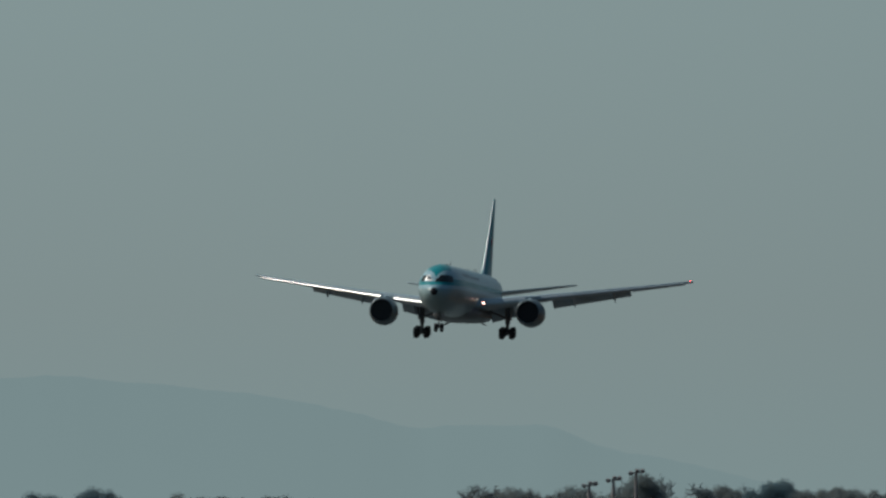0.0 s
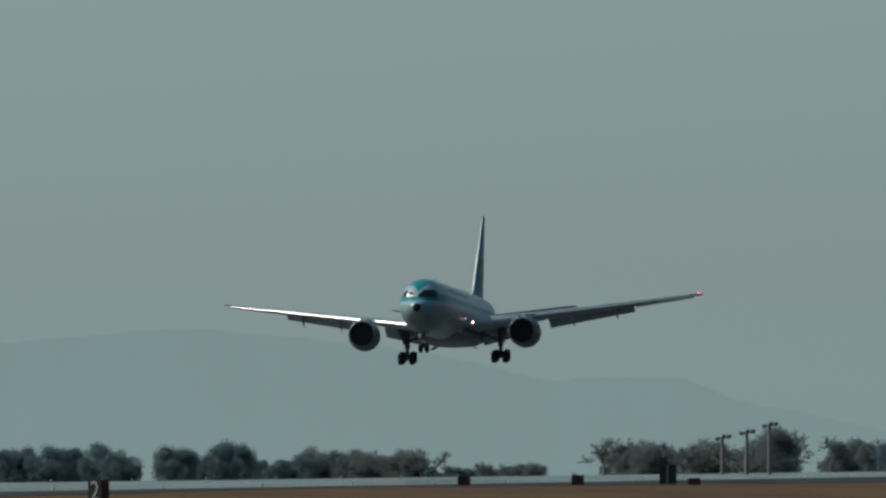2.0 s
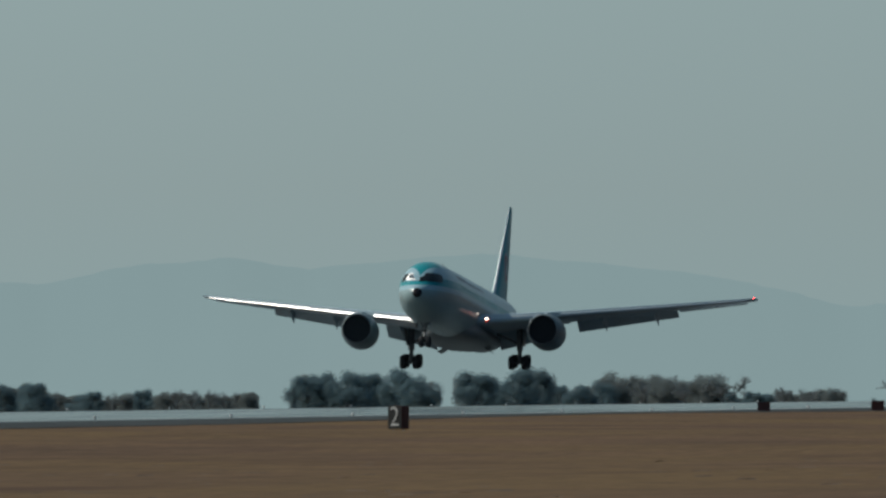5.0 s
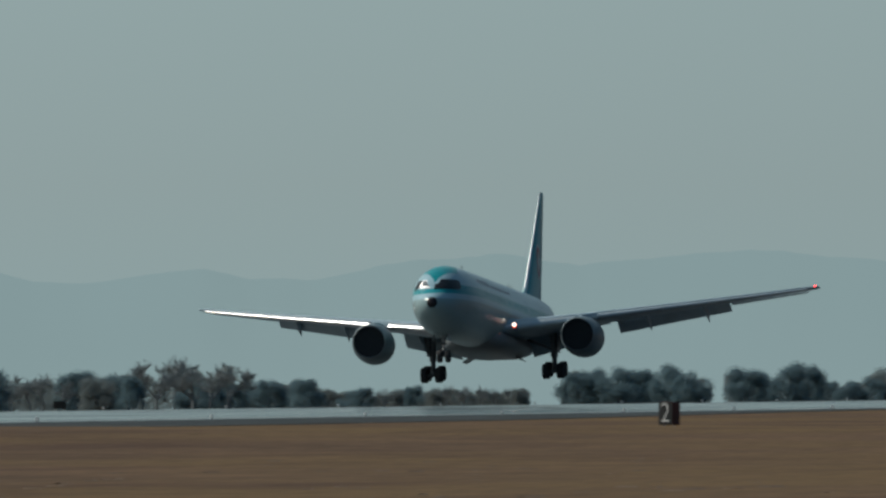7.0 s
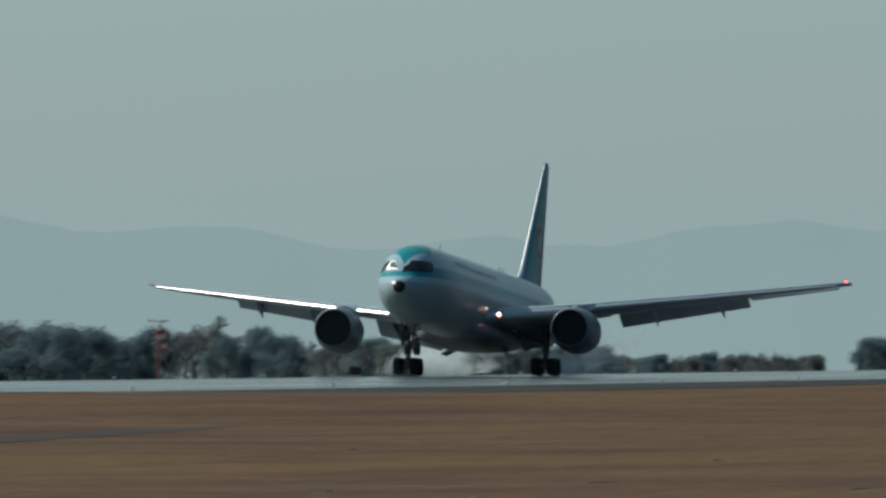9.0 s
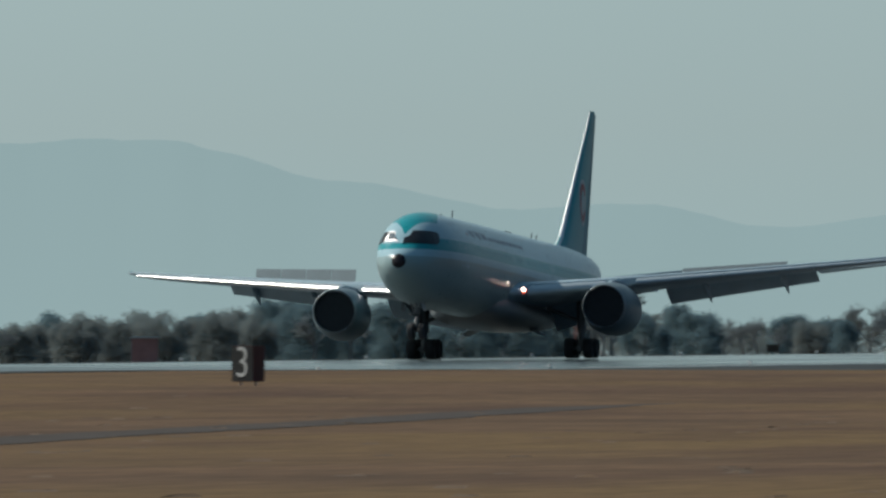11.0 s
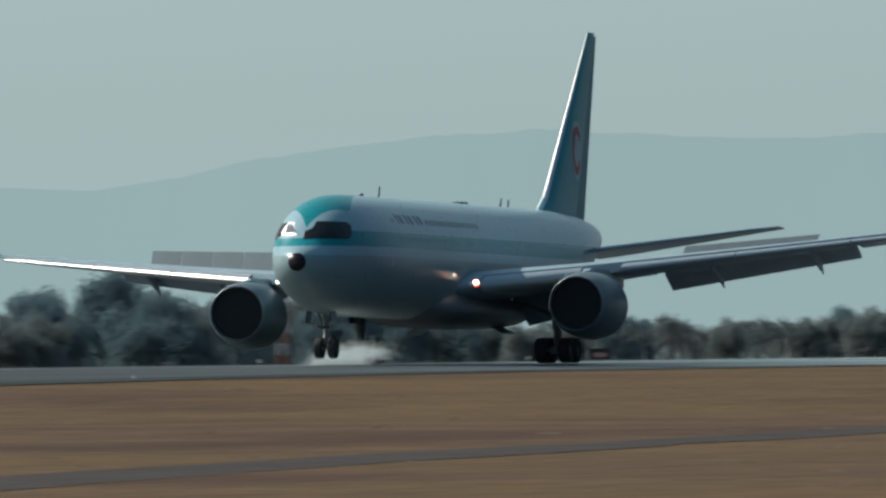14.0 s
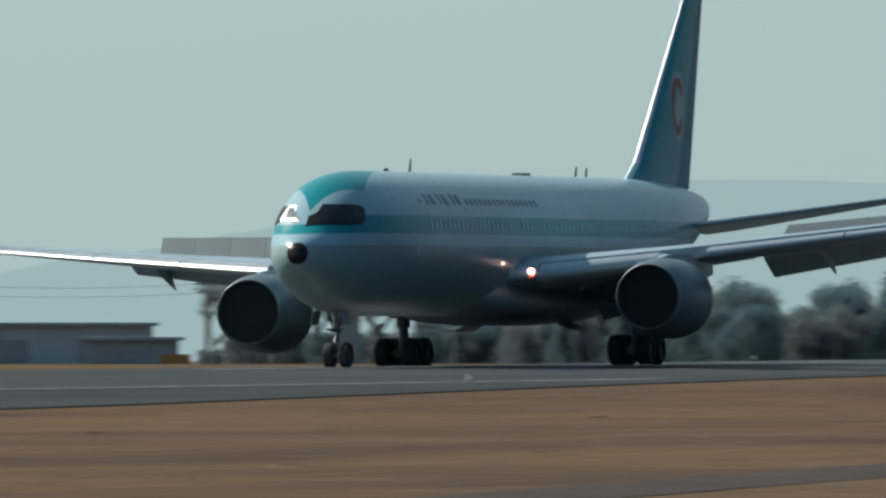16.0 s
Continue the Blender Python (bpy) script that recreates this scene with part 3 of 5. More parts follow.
def wing(plane, side):
    w = wing_part("wing", WING, side, 1.6, 23.9, 0.05, 0.74, GREY, plane, "grey swept wing with polished leading edge", label_rings=20)
    WINGS.append((w, side))
    for y0, y1 in ((3.2, 7.1), (8.7, 13.2), (13.25, 17.8), (17.85, 23.2)):
        wing_part("slat", WING, side, y0, y1, 0.0, 0.14, POLISHED if side < 0 else SHADED_METAL, w, "polished aluminium slat" if side < 0 else "slat in metal coloured as shaded", n=8, shift=(-0.32, -0.14), label_rings=4)
    wing_part("wing_root_edge", WING, side, 1.6, 3.15, 0.0, 0.07, GREY, w, n=8, label_rings=3)
    flap(side, 2.7, 7.0, 0.74, 0.27, 30, w)
    flap(side, 7.1, 8.6, 0.74, 0.26, 1, w, "inboard_aileron", "grey aileron behind the engine")
    flap(side, 9.3, 17.4, 0.74, 0.27, 28, w)
    flap(side, 17.5, 23.0, 0.74, 0.27, 4, w, "aileron", "grey outer aileron")
    for y in (5.4, 11.6, 15.7):
        fairing(side, y, w)
    for y0, y1 in ((3.3, 5.0), (5.05, 6.8)):
        spoiler(side, y0, y1, 0.60, 0.735, w)
    for y0, y1 in ((8.7, 10.3), (10.35, 12.0), (12.05, 13.7), (13.75, 15.4)) if side < 0 else ((10.3, 11.7), (11.71, 13.1), (13.11, 14.5), (14.51, 15.9)):
        spoiler(side, y0, y1, 0.55, 0.735, w)
    bm = bmesh.new()
    bmesh.ops.create_uvsphere(bm, u_segments=10, v_segments=8, radius=0.085 if side > 0 else 0.05, matrix=Matrix.Translation(wing_point(WING, 23.7, 0.1, side, True)))
    part("navigation_light", bm, NAV_RED if side > 0 else PANE, w, "red wing tip light" if side > 0 else "")
    bm = bmesh.new()
    lens = wing_point(WING, 2.95, 0.0, side, True) + Vector((0, -0.02, 0.08))
    box(bm, (0.24, 0.12, 0.24), Matrix.Translation(lens), 0.05)
    lit = part("landing_light", bm, LAMP if side > 0 else PANE, w, "glowing landing light in the wing root")
    if side > 0:
        # added glowing disc, no part of the lamp: its red bloom
        bm = bmesh.new()
        bmesh.ops.create_uvsphere(bm, u_segments=16, v_segments=8, radius=0.5, matrix=Matrix.Translation(lens + Vector((-0.02, 0.03, -0.04))) @ Matrix.Diagonal((0.36, 0.10, 0.36, 1)))
        part("lamp_bloom", bm, LAMP_BLOOM, lit, "glowing disc that stands for the lamp's red bloom")


def engine(plane, side):
    hold = at(18.75, side * 7.9, 2.50)
    m = Matrix.Translation(hold) @ pose(0, 0, 0, -1.5, 0, -1.0 * side)
    bm = bmesh.new()
    lathe(bm, [(0.10, 1.245), (0.32, 1.31), (0.75, 1.40), (1.4, 1.48), (2.2, 1.52), (2.95, 1.52), (3.0, 1.48), (3.06, 1.505), (3.7, 1.45), (4.3, 1.30), (4.6, 1.18), (4.58, 1.14), (3.2, 1.12), (1.4, 1.17), (0.5, 1.165), (0.2, 1.175), (0.10, 1.21)], 56)
    nac = part("engine", bm, material("nacelle_grey_paint", (0.125, 0.172, 0.195), 0.38, vary=0.1, scale=0.8), plane, "grey turbofan nacelle under the wing")
    nac.matrix_basis = m
    ENGINES.append((nac, side, m))
    bm = bmesh.new()
    lathe(bm, [(0.34, 1.308), (0.10, 1.262), (0.02, 1.238), (0.0, 1.215), (0.04, 1.190), (0.16, 1.168), (0.40, 1.155)], 56)
    part("inlet_lip", bm, LIP_METAL, nac, "metal inlet lip darkened for shade")
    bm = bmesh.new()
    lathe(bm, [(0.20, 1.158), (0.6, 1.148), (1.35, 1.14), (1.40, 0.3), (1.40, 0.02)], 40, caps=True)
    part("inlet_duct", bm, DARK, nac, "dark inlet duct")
    bm = bmesh.new()
    for i in range(30):
        a = i * math.tau / 30
        tw = Matrix.Rotation(a, 4, "Y")
        pts = [(-0.02, 1.30, 0.30), (0.05, 1.12, 0.34), (0.16, 1.15, 1.12), (0.02, 1.33, 1.12)]
        top = [bm.verts.new(tw @ Vector(p)) for p in pts]
        low = [bm.verts.new(tw @ (Vector(p) + Vector((0.015, 0.015, 0)))) for p in pts]
        bm.faces.new(top)
        bm.faces.new(low[::-1])
        for k in range(4):
            bm.faces.new((top[k], low[k], low[(k + 1) % 4], top[(k + 1) % 4]))
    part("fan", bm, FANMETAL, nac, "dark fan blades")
    bm = bmesh.new()
    lathe(bm, [(0.72, 0.01), (0.85, 0.14), (1.1, 0.28), (1.35, 0.34)], 24)
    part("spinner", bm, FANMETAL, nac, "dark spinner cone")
    bm = bmesh.new()
    lathe(bm, [(3.2, 0.86), (4.5, 0.82), (5.5, 0.62), (5.48, 0.52), (5.3, 0.42), (6.2, 0.10), (6.25, 0.01)], 32)
    part("core_nozzle", bm, HOT, nac, "dark metal core nozzle")
    bm, rings = bmesh.new(), []
    for x, zb, zt, hw in ((20.3, 3.70, 3.95, 0.05), (21.3, 3.5, 4.1, 0.22), (23.2, 3.3, 4.12, 0.26), (25.2, 3.1, 4.05, 0.24), (27.6, 3.35, 3.95, 0.06)):
        rings.append([at(x, side * 7.9 + sx * hw, z) for sx, z in ((-1, zb), (1, zb), (1, zt), (-1, zt))])
    loft(bm, rings)
    ENGINES.append((part("pylon", bm, GREY, plane, "grey engine pylon"), side, Matrix()))
    bm = bmesh.new()
    a = at(21.0, side * 7.9 - 0.95, 3.55)
    loft(bm, [[a + Vector((0, s, -0.1)), a + Vector((0.03, s, -0.1)), a + Vector((-0.12, s, 0.32 * h)), a + Vector((-0.15, s, 0.32 * h))] for s, h in ((0, 0.1), (0.4, 1.0), (1.1, 1.0), (1.3, 0.2))])
    ENGINES.append((part("nacelle_strake", bm, GREY, plane), side, Matrix()))


def wheel_mesh(r, w):
    bm = bmesh.new()
    lathe(bm, [(-w / 2 * 0.7, r * 0.55), (-w / 2, r * 0.66), (-w / 2, r * 0.86), (-w / 2 * 0.8, r * 0.97), (-w / 4, r), (w / 4, r), (w / 2 * 0.8, r * 0.97), (w / 2, r * 0.86), (w / 2, r * 0.66), (w / 2 * 0.7, r * 0.55)], 28, axis="x")
    tyre = part("tyre", bm, RUBBER)
    bm = bmesh.new()
    lathe(bm, [(-w * 0.36, 0.03), (-w * 0.36, r * 0.3), (-w * 0.22, r * 0.34), (-w * 0.34, r * 0.56), (w * 0.34, r * 0.56), (w * 0.22, r * 0.34), (w * 0.36, r * 0.3), (w * 0.36, 0.03)], 20, axis="x", caps=True)
    rim = part("rim", bm, WHEEL_METAL)
    out = tyre.data, rim.data
    for o in (tyre, rim):
        bpy.data.objects.remove(o)
    return out


BOGIES = []


def gears(plane):
    big, small = wheel_mesh(0.58, 0.54), wheel_mesh(0.47, 0.35)
    for side in (1, -1):
        y = side * 4.65
        bm = bmesh.new()
        tube(bm, at(28.20, y, 3.7), at(28.40, y, 1.55), 0.27)
        tube(bm, at(28.40, y, 1.60), at(28.40, y, 0.62), 0.19)
        tube(bm, at(28.30, y, 2.1), at(27.80, side * 2.7, 2.9), 0.10)
        tube(bm, at(28.30, y, 2.1), at(30.20, y, 3.3), 0.09)
        tube(bm, at(28.60, y, 1.7), at(28.95, y, 1.2), 0.05)
        tube(bm, at(28.95, y, 1.2), at(28.55, y, 0.7), 0.05)
        part("main_gear_leg", bm, STEEL, plane, "grey main landing gear leg")
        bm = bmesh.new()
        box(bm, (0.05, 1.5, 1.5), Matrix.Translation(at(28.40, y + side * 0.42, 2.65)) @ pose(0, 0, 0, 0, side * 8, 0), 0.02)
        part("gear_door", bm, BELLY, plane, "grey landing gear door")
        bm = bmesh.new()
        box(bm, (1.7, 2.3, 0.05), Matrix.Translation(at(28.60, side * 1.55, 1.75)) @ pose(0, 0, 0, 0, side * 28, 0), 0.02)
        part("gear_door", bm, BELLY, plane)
        bm = bmesh.new()
        box(bm, (0.34, 1.75, 0.34), None, 0.06)
        for s in (-0.71, 0.71):
            tube(bm, (-0.62, s, 0), (0.62, s, 0), 0.09)
        bogie = part("bogie", bm, STEEL, plane, "four-wheel bogie of the main gear")
        bogie.matrix_basis = Matrix.Translation(at(28.40, y, 0.57))
        BOGIES.append((bogie, bogie.matrix_basis.copy()))
        for s in (-0.71, 0.71):
            for sx in (-0.55, 0.55):
                share("wheel", big[0], bogie, Matrix.Translation((sx, s, 0)), "black tyre of a landing gear wheel")
    bm = bmesh.new()
    tube(bm, at(4.70, 0, 2.4), at(4.95, 0, 1.25), 0.10)
    tube(bm, at(4.92, 0, 1.3), at(5.00, 0, 0.47), 0.085)
    tube(bm, at(5.00, -0.42, 0.47), at(5.00, 0.42, 0.47), 0.07)
    leg = part("nose_gear_leg", bm, material("light_grey_gear_paint", (0.24, 0.25, 0.26), 0.4, vary=0.2, scale=3), plane, "grey nose landing gear leg")
    links = [("drag_strut", [((4.90, 0, 1.45), (6.50, 0, 2.1), 0.06)]),
             ("torque_link", [((4.82, 0, 1.2), (4.60, 0, 0.9), 0.04), ((4.60, 0, 0.9), (4.90, 0, 0.55), 0.04)])]
    for sx in (-1, 1):
        links += [("side_brace", [((4.80, 0.1 * sx, 1.7), (4.90, 0.45 * sx, 2.2), 0.04)]),
                  ("door_rod", [((4.55, 0.31 * sx, 2.2), (4.86, 0.09 * sx, 1.35), 0.035)]),
                  ("steering_actuator", [((4.86, 0.08 * sx, 1.42), (4.62, 0.33 * sx, 1.42), 0.04)])]
    for name, rods in links:
        bm = bmesh.new()
        for p, q, r in rods:
            tube(bm, at(*p), at(*q), r, k=8)
        part(name, bm, STEEL, leg)
    bm = bmesh.new()
    box(bm, (0.42, 0.10, 0.13), Matrix.Translation(at(4.80, 0, 1.38)), 0.02)
    part("taxi_light", bm, WHEEL_METAL, leg, "unlit taxi light on the nose gear")
    for sx in (-0.31, 0.31):
        share("wheel", small[0], leg, Matrix.Translation(at(5.00, sx, 0.47)), "black tyre of the nose wheel")
        share("rim", small[1], leg, Matrix.Translation(at(5.00, sx, 0.47)))
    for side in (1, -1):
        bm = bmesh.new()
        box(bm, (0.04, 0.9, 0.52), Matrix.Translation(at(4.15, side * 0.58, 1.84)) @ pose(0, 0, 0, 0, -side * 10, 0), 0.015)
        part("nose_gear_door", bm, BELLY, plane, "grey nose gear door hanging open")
    for bogie, m in BOGIES:
        for s in (-0.71, 0.71):
            for sx in (-0.55, 0.55):
                share("rim", big[1], bogie, Matrix.Translation((sx, s, 0)))


PALE = material("pale_emblem_paint", (0.26, 0.38, 0.42), 0.4, vary=0.1)


def fin(plane):
    """The upright tail, with its rudder and emblem."""
    def fp(z, s, side):
        u = (z - 6.6) / (15.85 - 6.6)
        le = 43.1 + 10.0 * u
        if z < 8.0:
            le -= (8.0 - z) ** 2 * 1.1
        ch = (52.0 + 2.75 * u) - le
        t = 0.10 if z < 15.7 else 0.06
        return at(le + s * ch, side * ch * foil(s, t), z)
    def piece(name, z0, z1, s0, s1, mat, label, n=10):
        bm, rings = bmesh.new(), []
        for j in range(15):
            z = z0 + (z1 - z0) * j / 14
            ss = [s1 + (s0 - s1) * i / n if s0 > 0 else s1 * (1 - i / n) ** 1.8 for i in range(n + 1)]
            ring = [fp(z, s, 1) for s in ss] + [fp(z, s, -1) for s in (ss[::-1][1:] if s0 <= 0 else ss[::-1])]
            rings.append(ring)
        loft(bm, rings)
        return part(name, bm, mat, plane, label)
    tail = piece("tail_fin", 6.6, 15.85, 0.001, 0.70, TEAL_PAINT, "teal upright tail fin with a round emblem")
    dull = material("rudder_teal_paint", (0.045, 0.22, 0.27), 0.5, vary=0.08)
    dull.node_tree.nodes["Principled BSDF"].inputs["Specular IOR Level"].default_value = 0.32
    piece("rudder", 6.95, 15.7, 0.703, 1.0, dull, "dull teal rudder of the tail fin")
    piece("fin_leading_edge", 7.3, 15.8, 0.0, 0.020, POLISHED, "bright polished leading edge of the fin")
    for side in (1, -1):
        for name, mat, r0, r1, o in (("emblem_disc", PALE, 0.0, 1.12, 0.012), ("emblem_ring", RED, 0.62, 0.92, 0.022)):
            bm, rings = bmesh.new(), []
            a0, a1 = (0, 360) if r0 == 0 else (30, 330)
            for k in range(33):
                a = radians(a0 + (a1 - a0) * k / 32)
                ring = []
                for r, oo in ((max(r0, 0.02), o), (r1, o), (r1, o - 0.03), (max(r0, 0.02), o - 0.03)):
                    z, x = 10.2 + 1.25 * r * math.sin(a), 49.7 + r * math.cos(a)
                    u = (z - 6.6) / 9.25
                    le = 43.1 + 10.0 * u
                    ch = 52.0 + 2.75 * u - le
                    p = fp(z, (x - le) / ch, side)
                    ring.append(p + Vector((side * oo, 0, 0)))
                rings.append(ring)
            loft(bm, rings)
            part(name, bm, mat, tail, "red ring emblem" if r0 else "white emblem disc")


def airliner():
    plane = tagged(new("airliner"), "white and teal twin-engine jet airliner landing, gear and flaps down", "aeroplane")
    bm, rings, k = bmesh.new(), [], 64
    stations = sorted(set([h[0] for h in HULL] + [0.12, 0.36, 0.75, 1.25, 1.8, 2.35, 2.85, 3.4, 4.0, 4.8, 5.8, 12, 15, 18, 25, 28, 32]))
    for x in stations:
        rings.append([skin(x, 360 * i / k) for i in range(k)])
    loft(bm, rings)
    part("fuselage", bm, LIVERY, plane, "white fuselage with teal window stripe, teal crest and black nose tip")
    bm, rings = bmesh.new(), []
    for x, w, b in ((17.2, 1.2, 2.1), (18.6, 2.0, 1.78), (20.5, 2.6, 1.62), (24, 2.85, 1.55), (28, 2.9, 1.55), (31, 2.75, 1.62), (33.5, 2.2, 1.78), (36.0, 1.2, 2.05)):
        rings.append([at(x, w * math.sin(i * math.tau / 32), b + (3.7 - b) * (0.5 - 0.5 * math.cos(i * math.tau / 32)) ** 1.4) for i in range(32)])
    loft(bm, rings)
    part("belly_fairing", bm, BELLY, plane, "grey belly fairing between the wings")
    # cockpit windows
    for side in (1, -1):
        mask = bmesh.new()
        # port mask reaches the centreline, so its front pane looks shaded
        front = ((2.08, 5.99), (1.18, 5.24)) if side > 0 else ((2.46, 5.94), (2.02, 5.36))
        pane(mask, (front[0], (3.18, 5.96), (2.74, 5.24), front[1], side), 0.034, 0.05, 12)
        pane(mask, ((3.16, 5.95), (3.36, 5.84), (3.02, 5.38), (2.72, 5.25), side), 0.034, 0.05, 4)
        part("window_mask", mask, BLACK, plane, "black surround of the side cockpit windows")
        lead = ((2.38, 5.86), (1.74, 5.30)) if side > 0 else ((2.56, 5.86), (2.16, 5.40))
        for name, corners in (("cockpit_side_window", (lead[0], (2.70, 5.87), (2.24, 5.32), lead[1], side)), ("cockpit_side_window", ((2.78, 5.87), (3.20, 5.86), (2.86, 5.38), (2.34, 5.33), side))):
            bm = bmesh.new()
            part(name, pane(bm, corners, 0.042, 0.02), GLASS, plane, "dark cockpit side window")
        bm = bmesh.new()
        # starboard rim and glass are coloured as sunlit, port ones as shaded
        rim = ((2.10, 5.97), (2.34, 5.92), (1.66, 5.26), (1.26, 5.27), side) if side > 0 else ((2.10, 5.94), (2.42, 5.96), (1.97, 5.38), (1.42, 5.36), side)
        fr = part("windshield_frame", pane(bm, rim, 0.044, 0.06, 12), SUNLIT_RIM if side < 0 else BLACK, plane, "windshield frame coloured as sunlit" if side < 0 else "windshield frame blackened for shade")
        bm = bmesh.new()
        glass = ((2.10, 5.90), (2.24, 5.85), (1.66, 5.33), (1.36, 5.35), side) if side > 0 else ((2.02, 5.85), (2.24, 5.87), (1.82, 5.47), (1.53, 5.47), side)
        part("windshield", pane(bm, glass, 0.054, 0.02), GLASS if side > 0 else PANE_GREY, fr, "dark glass windshield pane")
    # cabin windows
    bm = bmesh.new()
    box(bm, (0.05, 0.25, 0.36), None, 0.024)
    win = part("cabin_window", bm, PANE, plane, "pale oval cabin window")
    me = win.data
    doors = (6.5, 22.8, 30.6, 43.2)
    first = True
    for side in (1, -1):
        for i in range(61):
            x = 9.1 + i * 0.56
            if any(abs(x - d) < 0.65 for d in doors) or 19.6 < x < 20.6:
                continue
            lo, hi, w = hull(x)
            c = (5.28 - (lo + hi) / 2) / ((hi - lo) / 2)
            m = Matrix.Translation(at(x, side * (w * math.sqrt(1 - c * c) - 0.008), 5.28)) @ pose(0, 0, 0, 0, -side * 10, 0)
            if first:
                win.matrix_basis, first = m, False
            else:
                share("cabin_window", me, plane, m)
        for d, hw in ((6.5, 0.53), (43.2, 0.5), (30.6, 0.3)):
            bm = bmesh.new()
            a0, a1 = (41, 97) if hw > 0.4 else (55, 92)
            for c in (((d - hw, side * a0), (d + hw, side * a0), (d + hw, side * (a0 + 1)), (d - hw, side * (a0 + 1))),
                      ((d - hw, side * a1), (d + hw, side * a1), (d + hw, side * (a1 + 1)), (d - hw, side * (a1 + 1))),
                      ((d - hw, side * a0), (d - hw + 0.05, side * a0), (d - hw + 0.05, side * a1), (d - hw, side * a1)),
                      ((d + hw - 0.05, side * a0), (d + hw, side * a0), (d + hw, side * a1), (d + hw - 0.05, side * a1))):
                patch(bm, c, 0.008, 0.02, 5)
            part("door_outline", bm, GREY, plane, "grey outline of a cabin door")
        # lettering as bars
        x = 8.7
        for wd, mat, a0, a1 in [(0.26, RED, 54.5, 59)] + [(0.30, INK, 48.5, 60.5), (0.55, INK, 49.5, 60.5)] * 3 + [(0.32, INK, 53.5, 60.5)] * 3 + [(0.34, INK, 53.5, 60.5)] * 6 + [(0.32, INK, 53.5, 60.5)] * 7:
            bm = bmesh.new()
            part("lettering_bar", patch(bm, ((x, side * (a0 - 1.5)), (x + wd, side * (a0 - 1.5)), (x + wd * 0.85, side * (a1 - 2.5)), (x, side * (a1 - 2.5))), 0.008, 0.02, 3), mat, plane)
            x += wd + (0.55 if wd > 0.5 else 0.27) + (0.4 if mat is RED else 0)
        bm = bmesh.new()
        part("service_panel", patch(bm, ((7.2, side * 92), (7.5, side * 92), (7.5, side * 100), (7.2, side * 100)), 0.008, 0.02, 3), WHITE, plane, "small white service panel")
    # runway turn-off light beside the wing root
    bm = bmesh.new()
    bmesh.ops.create_uvsphere(bm, u_segments=10, v_segments=8, radius=0.075, matrix=Matrix.Translation(at(18.0, 2.50, 3.86)))
    part("turnoff_light", bm, LAMP_SMALL, plane, "small glowing light on the body side")
    for side in (1, -1):
        wing(plane, side)
        engine(plane, side)
        wing_part("tailplane", TAILPLANE, side, 0.8, 9.3, 0.0, 1.0, GREY, plane, "grey tailplane", n=12)
    fin(plane)
    gears(plane)
    for x, h in ((14.2, 0.5), (36.1, 0.40), (37.5, 0.38)):
        bm = bmesh.new()
        loft(bm, [[at(x + s - 0.0, -0.02, z), at(x + s + c * 0.5, -0.02, z), at(x + s + c * 0.5, 0.02, z), at(x + s, 0.02, z)] for s, c, z in ((0, 0.38, 7.27), (0.22, 0.2, 7.3 + h))])
        part("blade_antenna", bm, STEEL, plane, "thin dark blade antenna", smooth=False)
    bm = bmesh.new()
    bmesh.ops.create_uvsphere(bm, u_segments=10, v_segments=6, radius=0.10, matrix=Matrix.Translation(at(11.3, 0, 7.33)))
    part("beacon", bm, DARK, plane, "small dark beacon on the crown")
    bm = bmesh.new()
    box(bm, (0.5, 1.0, 0.10), Matrix.Translation(at(28.9, 0, 7.34)), 0.03)
    part("antenna_fairing", bm, STEEL, plane, "low dark antenna fairing")
    return plane


AIRLINER = airliner()


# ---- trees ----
# leaf, twig and bark colours are paled and blued for distance haze
EVERGREEN = material("hazed_evergreen_leaves", (0.157, 0.242, 0.276), 0.9, vary=0.14, scale=4, fine=5)
CONIFER = material("hazed_conifer_needles", (0.162, 0.236, 0.260), 0.9, vary=0.14, scale=4, fine=5)
TWIG = material("hazed_winter_twigs", (0.227, 0.264, 0.278), 0.95, vary=0.3, scale=4, fine=5)
RUST = material("hazed_russet_leaves", (0.217, 0.256, 0.261), 0.95, vary=0.14, scale=4, fine=5)
BARK = material("hazed_tree_bark", (0.15, 0.175, 0.19), 0.95, vary=0.3, scale=6, bump=0.02)

for m in (EVERGREEN, CONIFER, RUST):
    # leaves let light through
    nodes, links = m.node_tree.nodes, m.node_tree.links
    bsdf, out = nodes["Principled BSDF"], nodes["Material Output"]
    bsdf.inputs["Specular IOR Level"].default_value = 0.1
    tra, mix = nodes.new("ShaderNodeBsdfTranslucent"), nodes.new("ShaderNodeMixShader")
    mix.inputs[0].default_value = 0.5
    links.new(bsdf.inputs["Base Color"].links[0].from_socket, tra.inputs["Color"])
    links.new(bsdf.outputs[0], mix.inputs[1])
    links.new(tra.outputs[0], mix.inputs[2])
    # fine gaps, see-through enough that pale background lifts the darks like haze
    gap, veil = nodes.new("ShaderNodeBsdfTransparent"), nodes.new("ShaderNodeMixShader")
    veil.inputs[0].default_value = 0.55
    links.new(mix.outputs[0], veil.inputs[1])
    links.new(gap.outputs[0], veil.inputs[2])
    links.new(veil.outputs[0], out.inputs["Surface"])


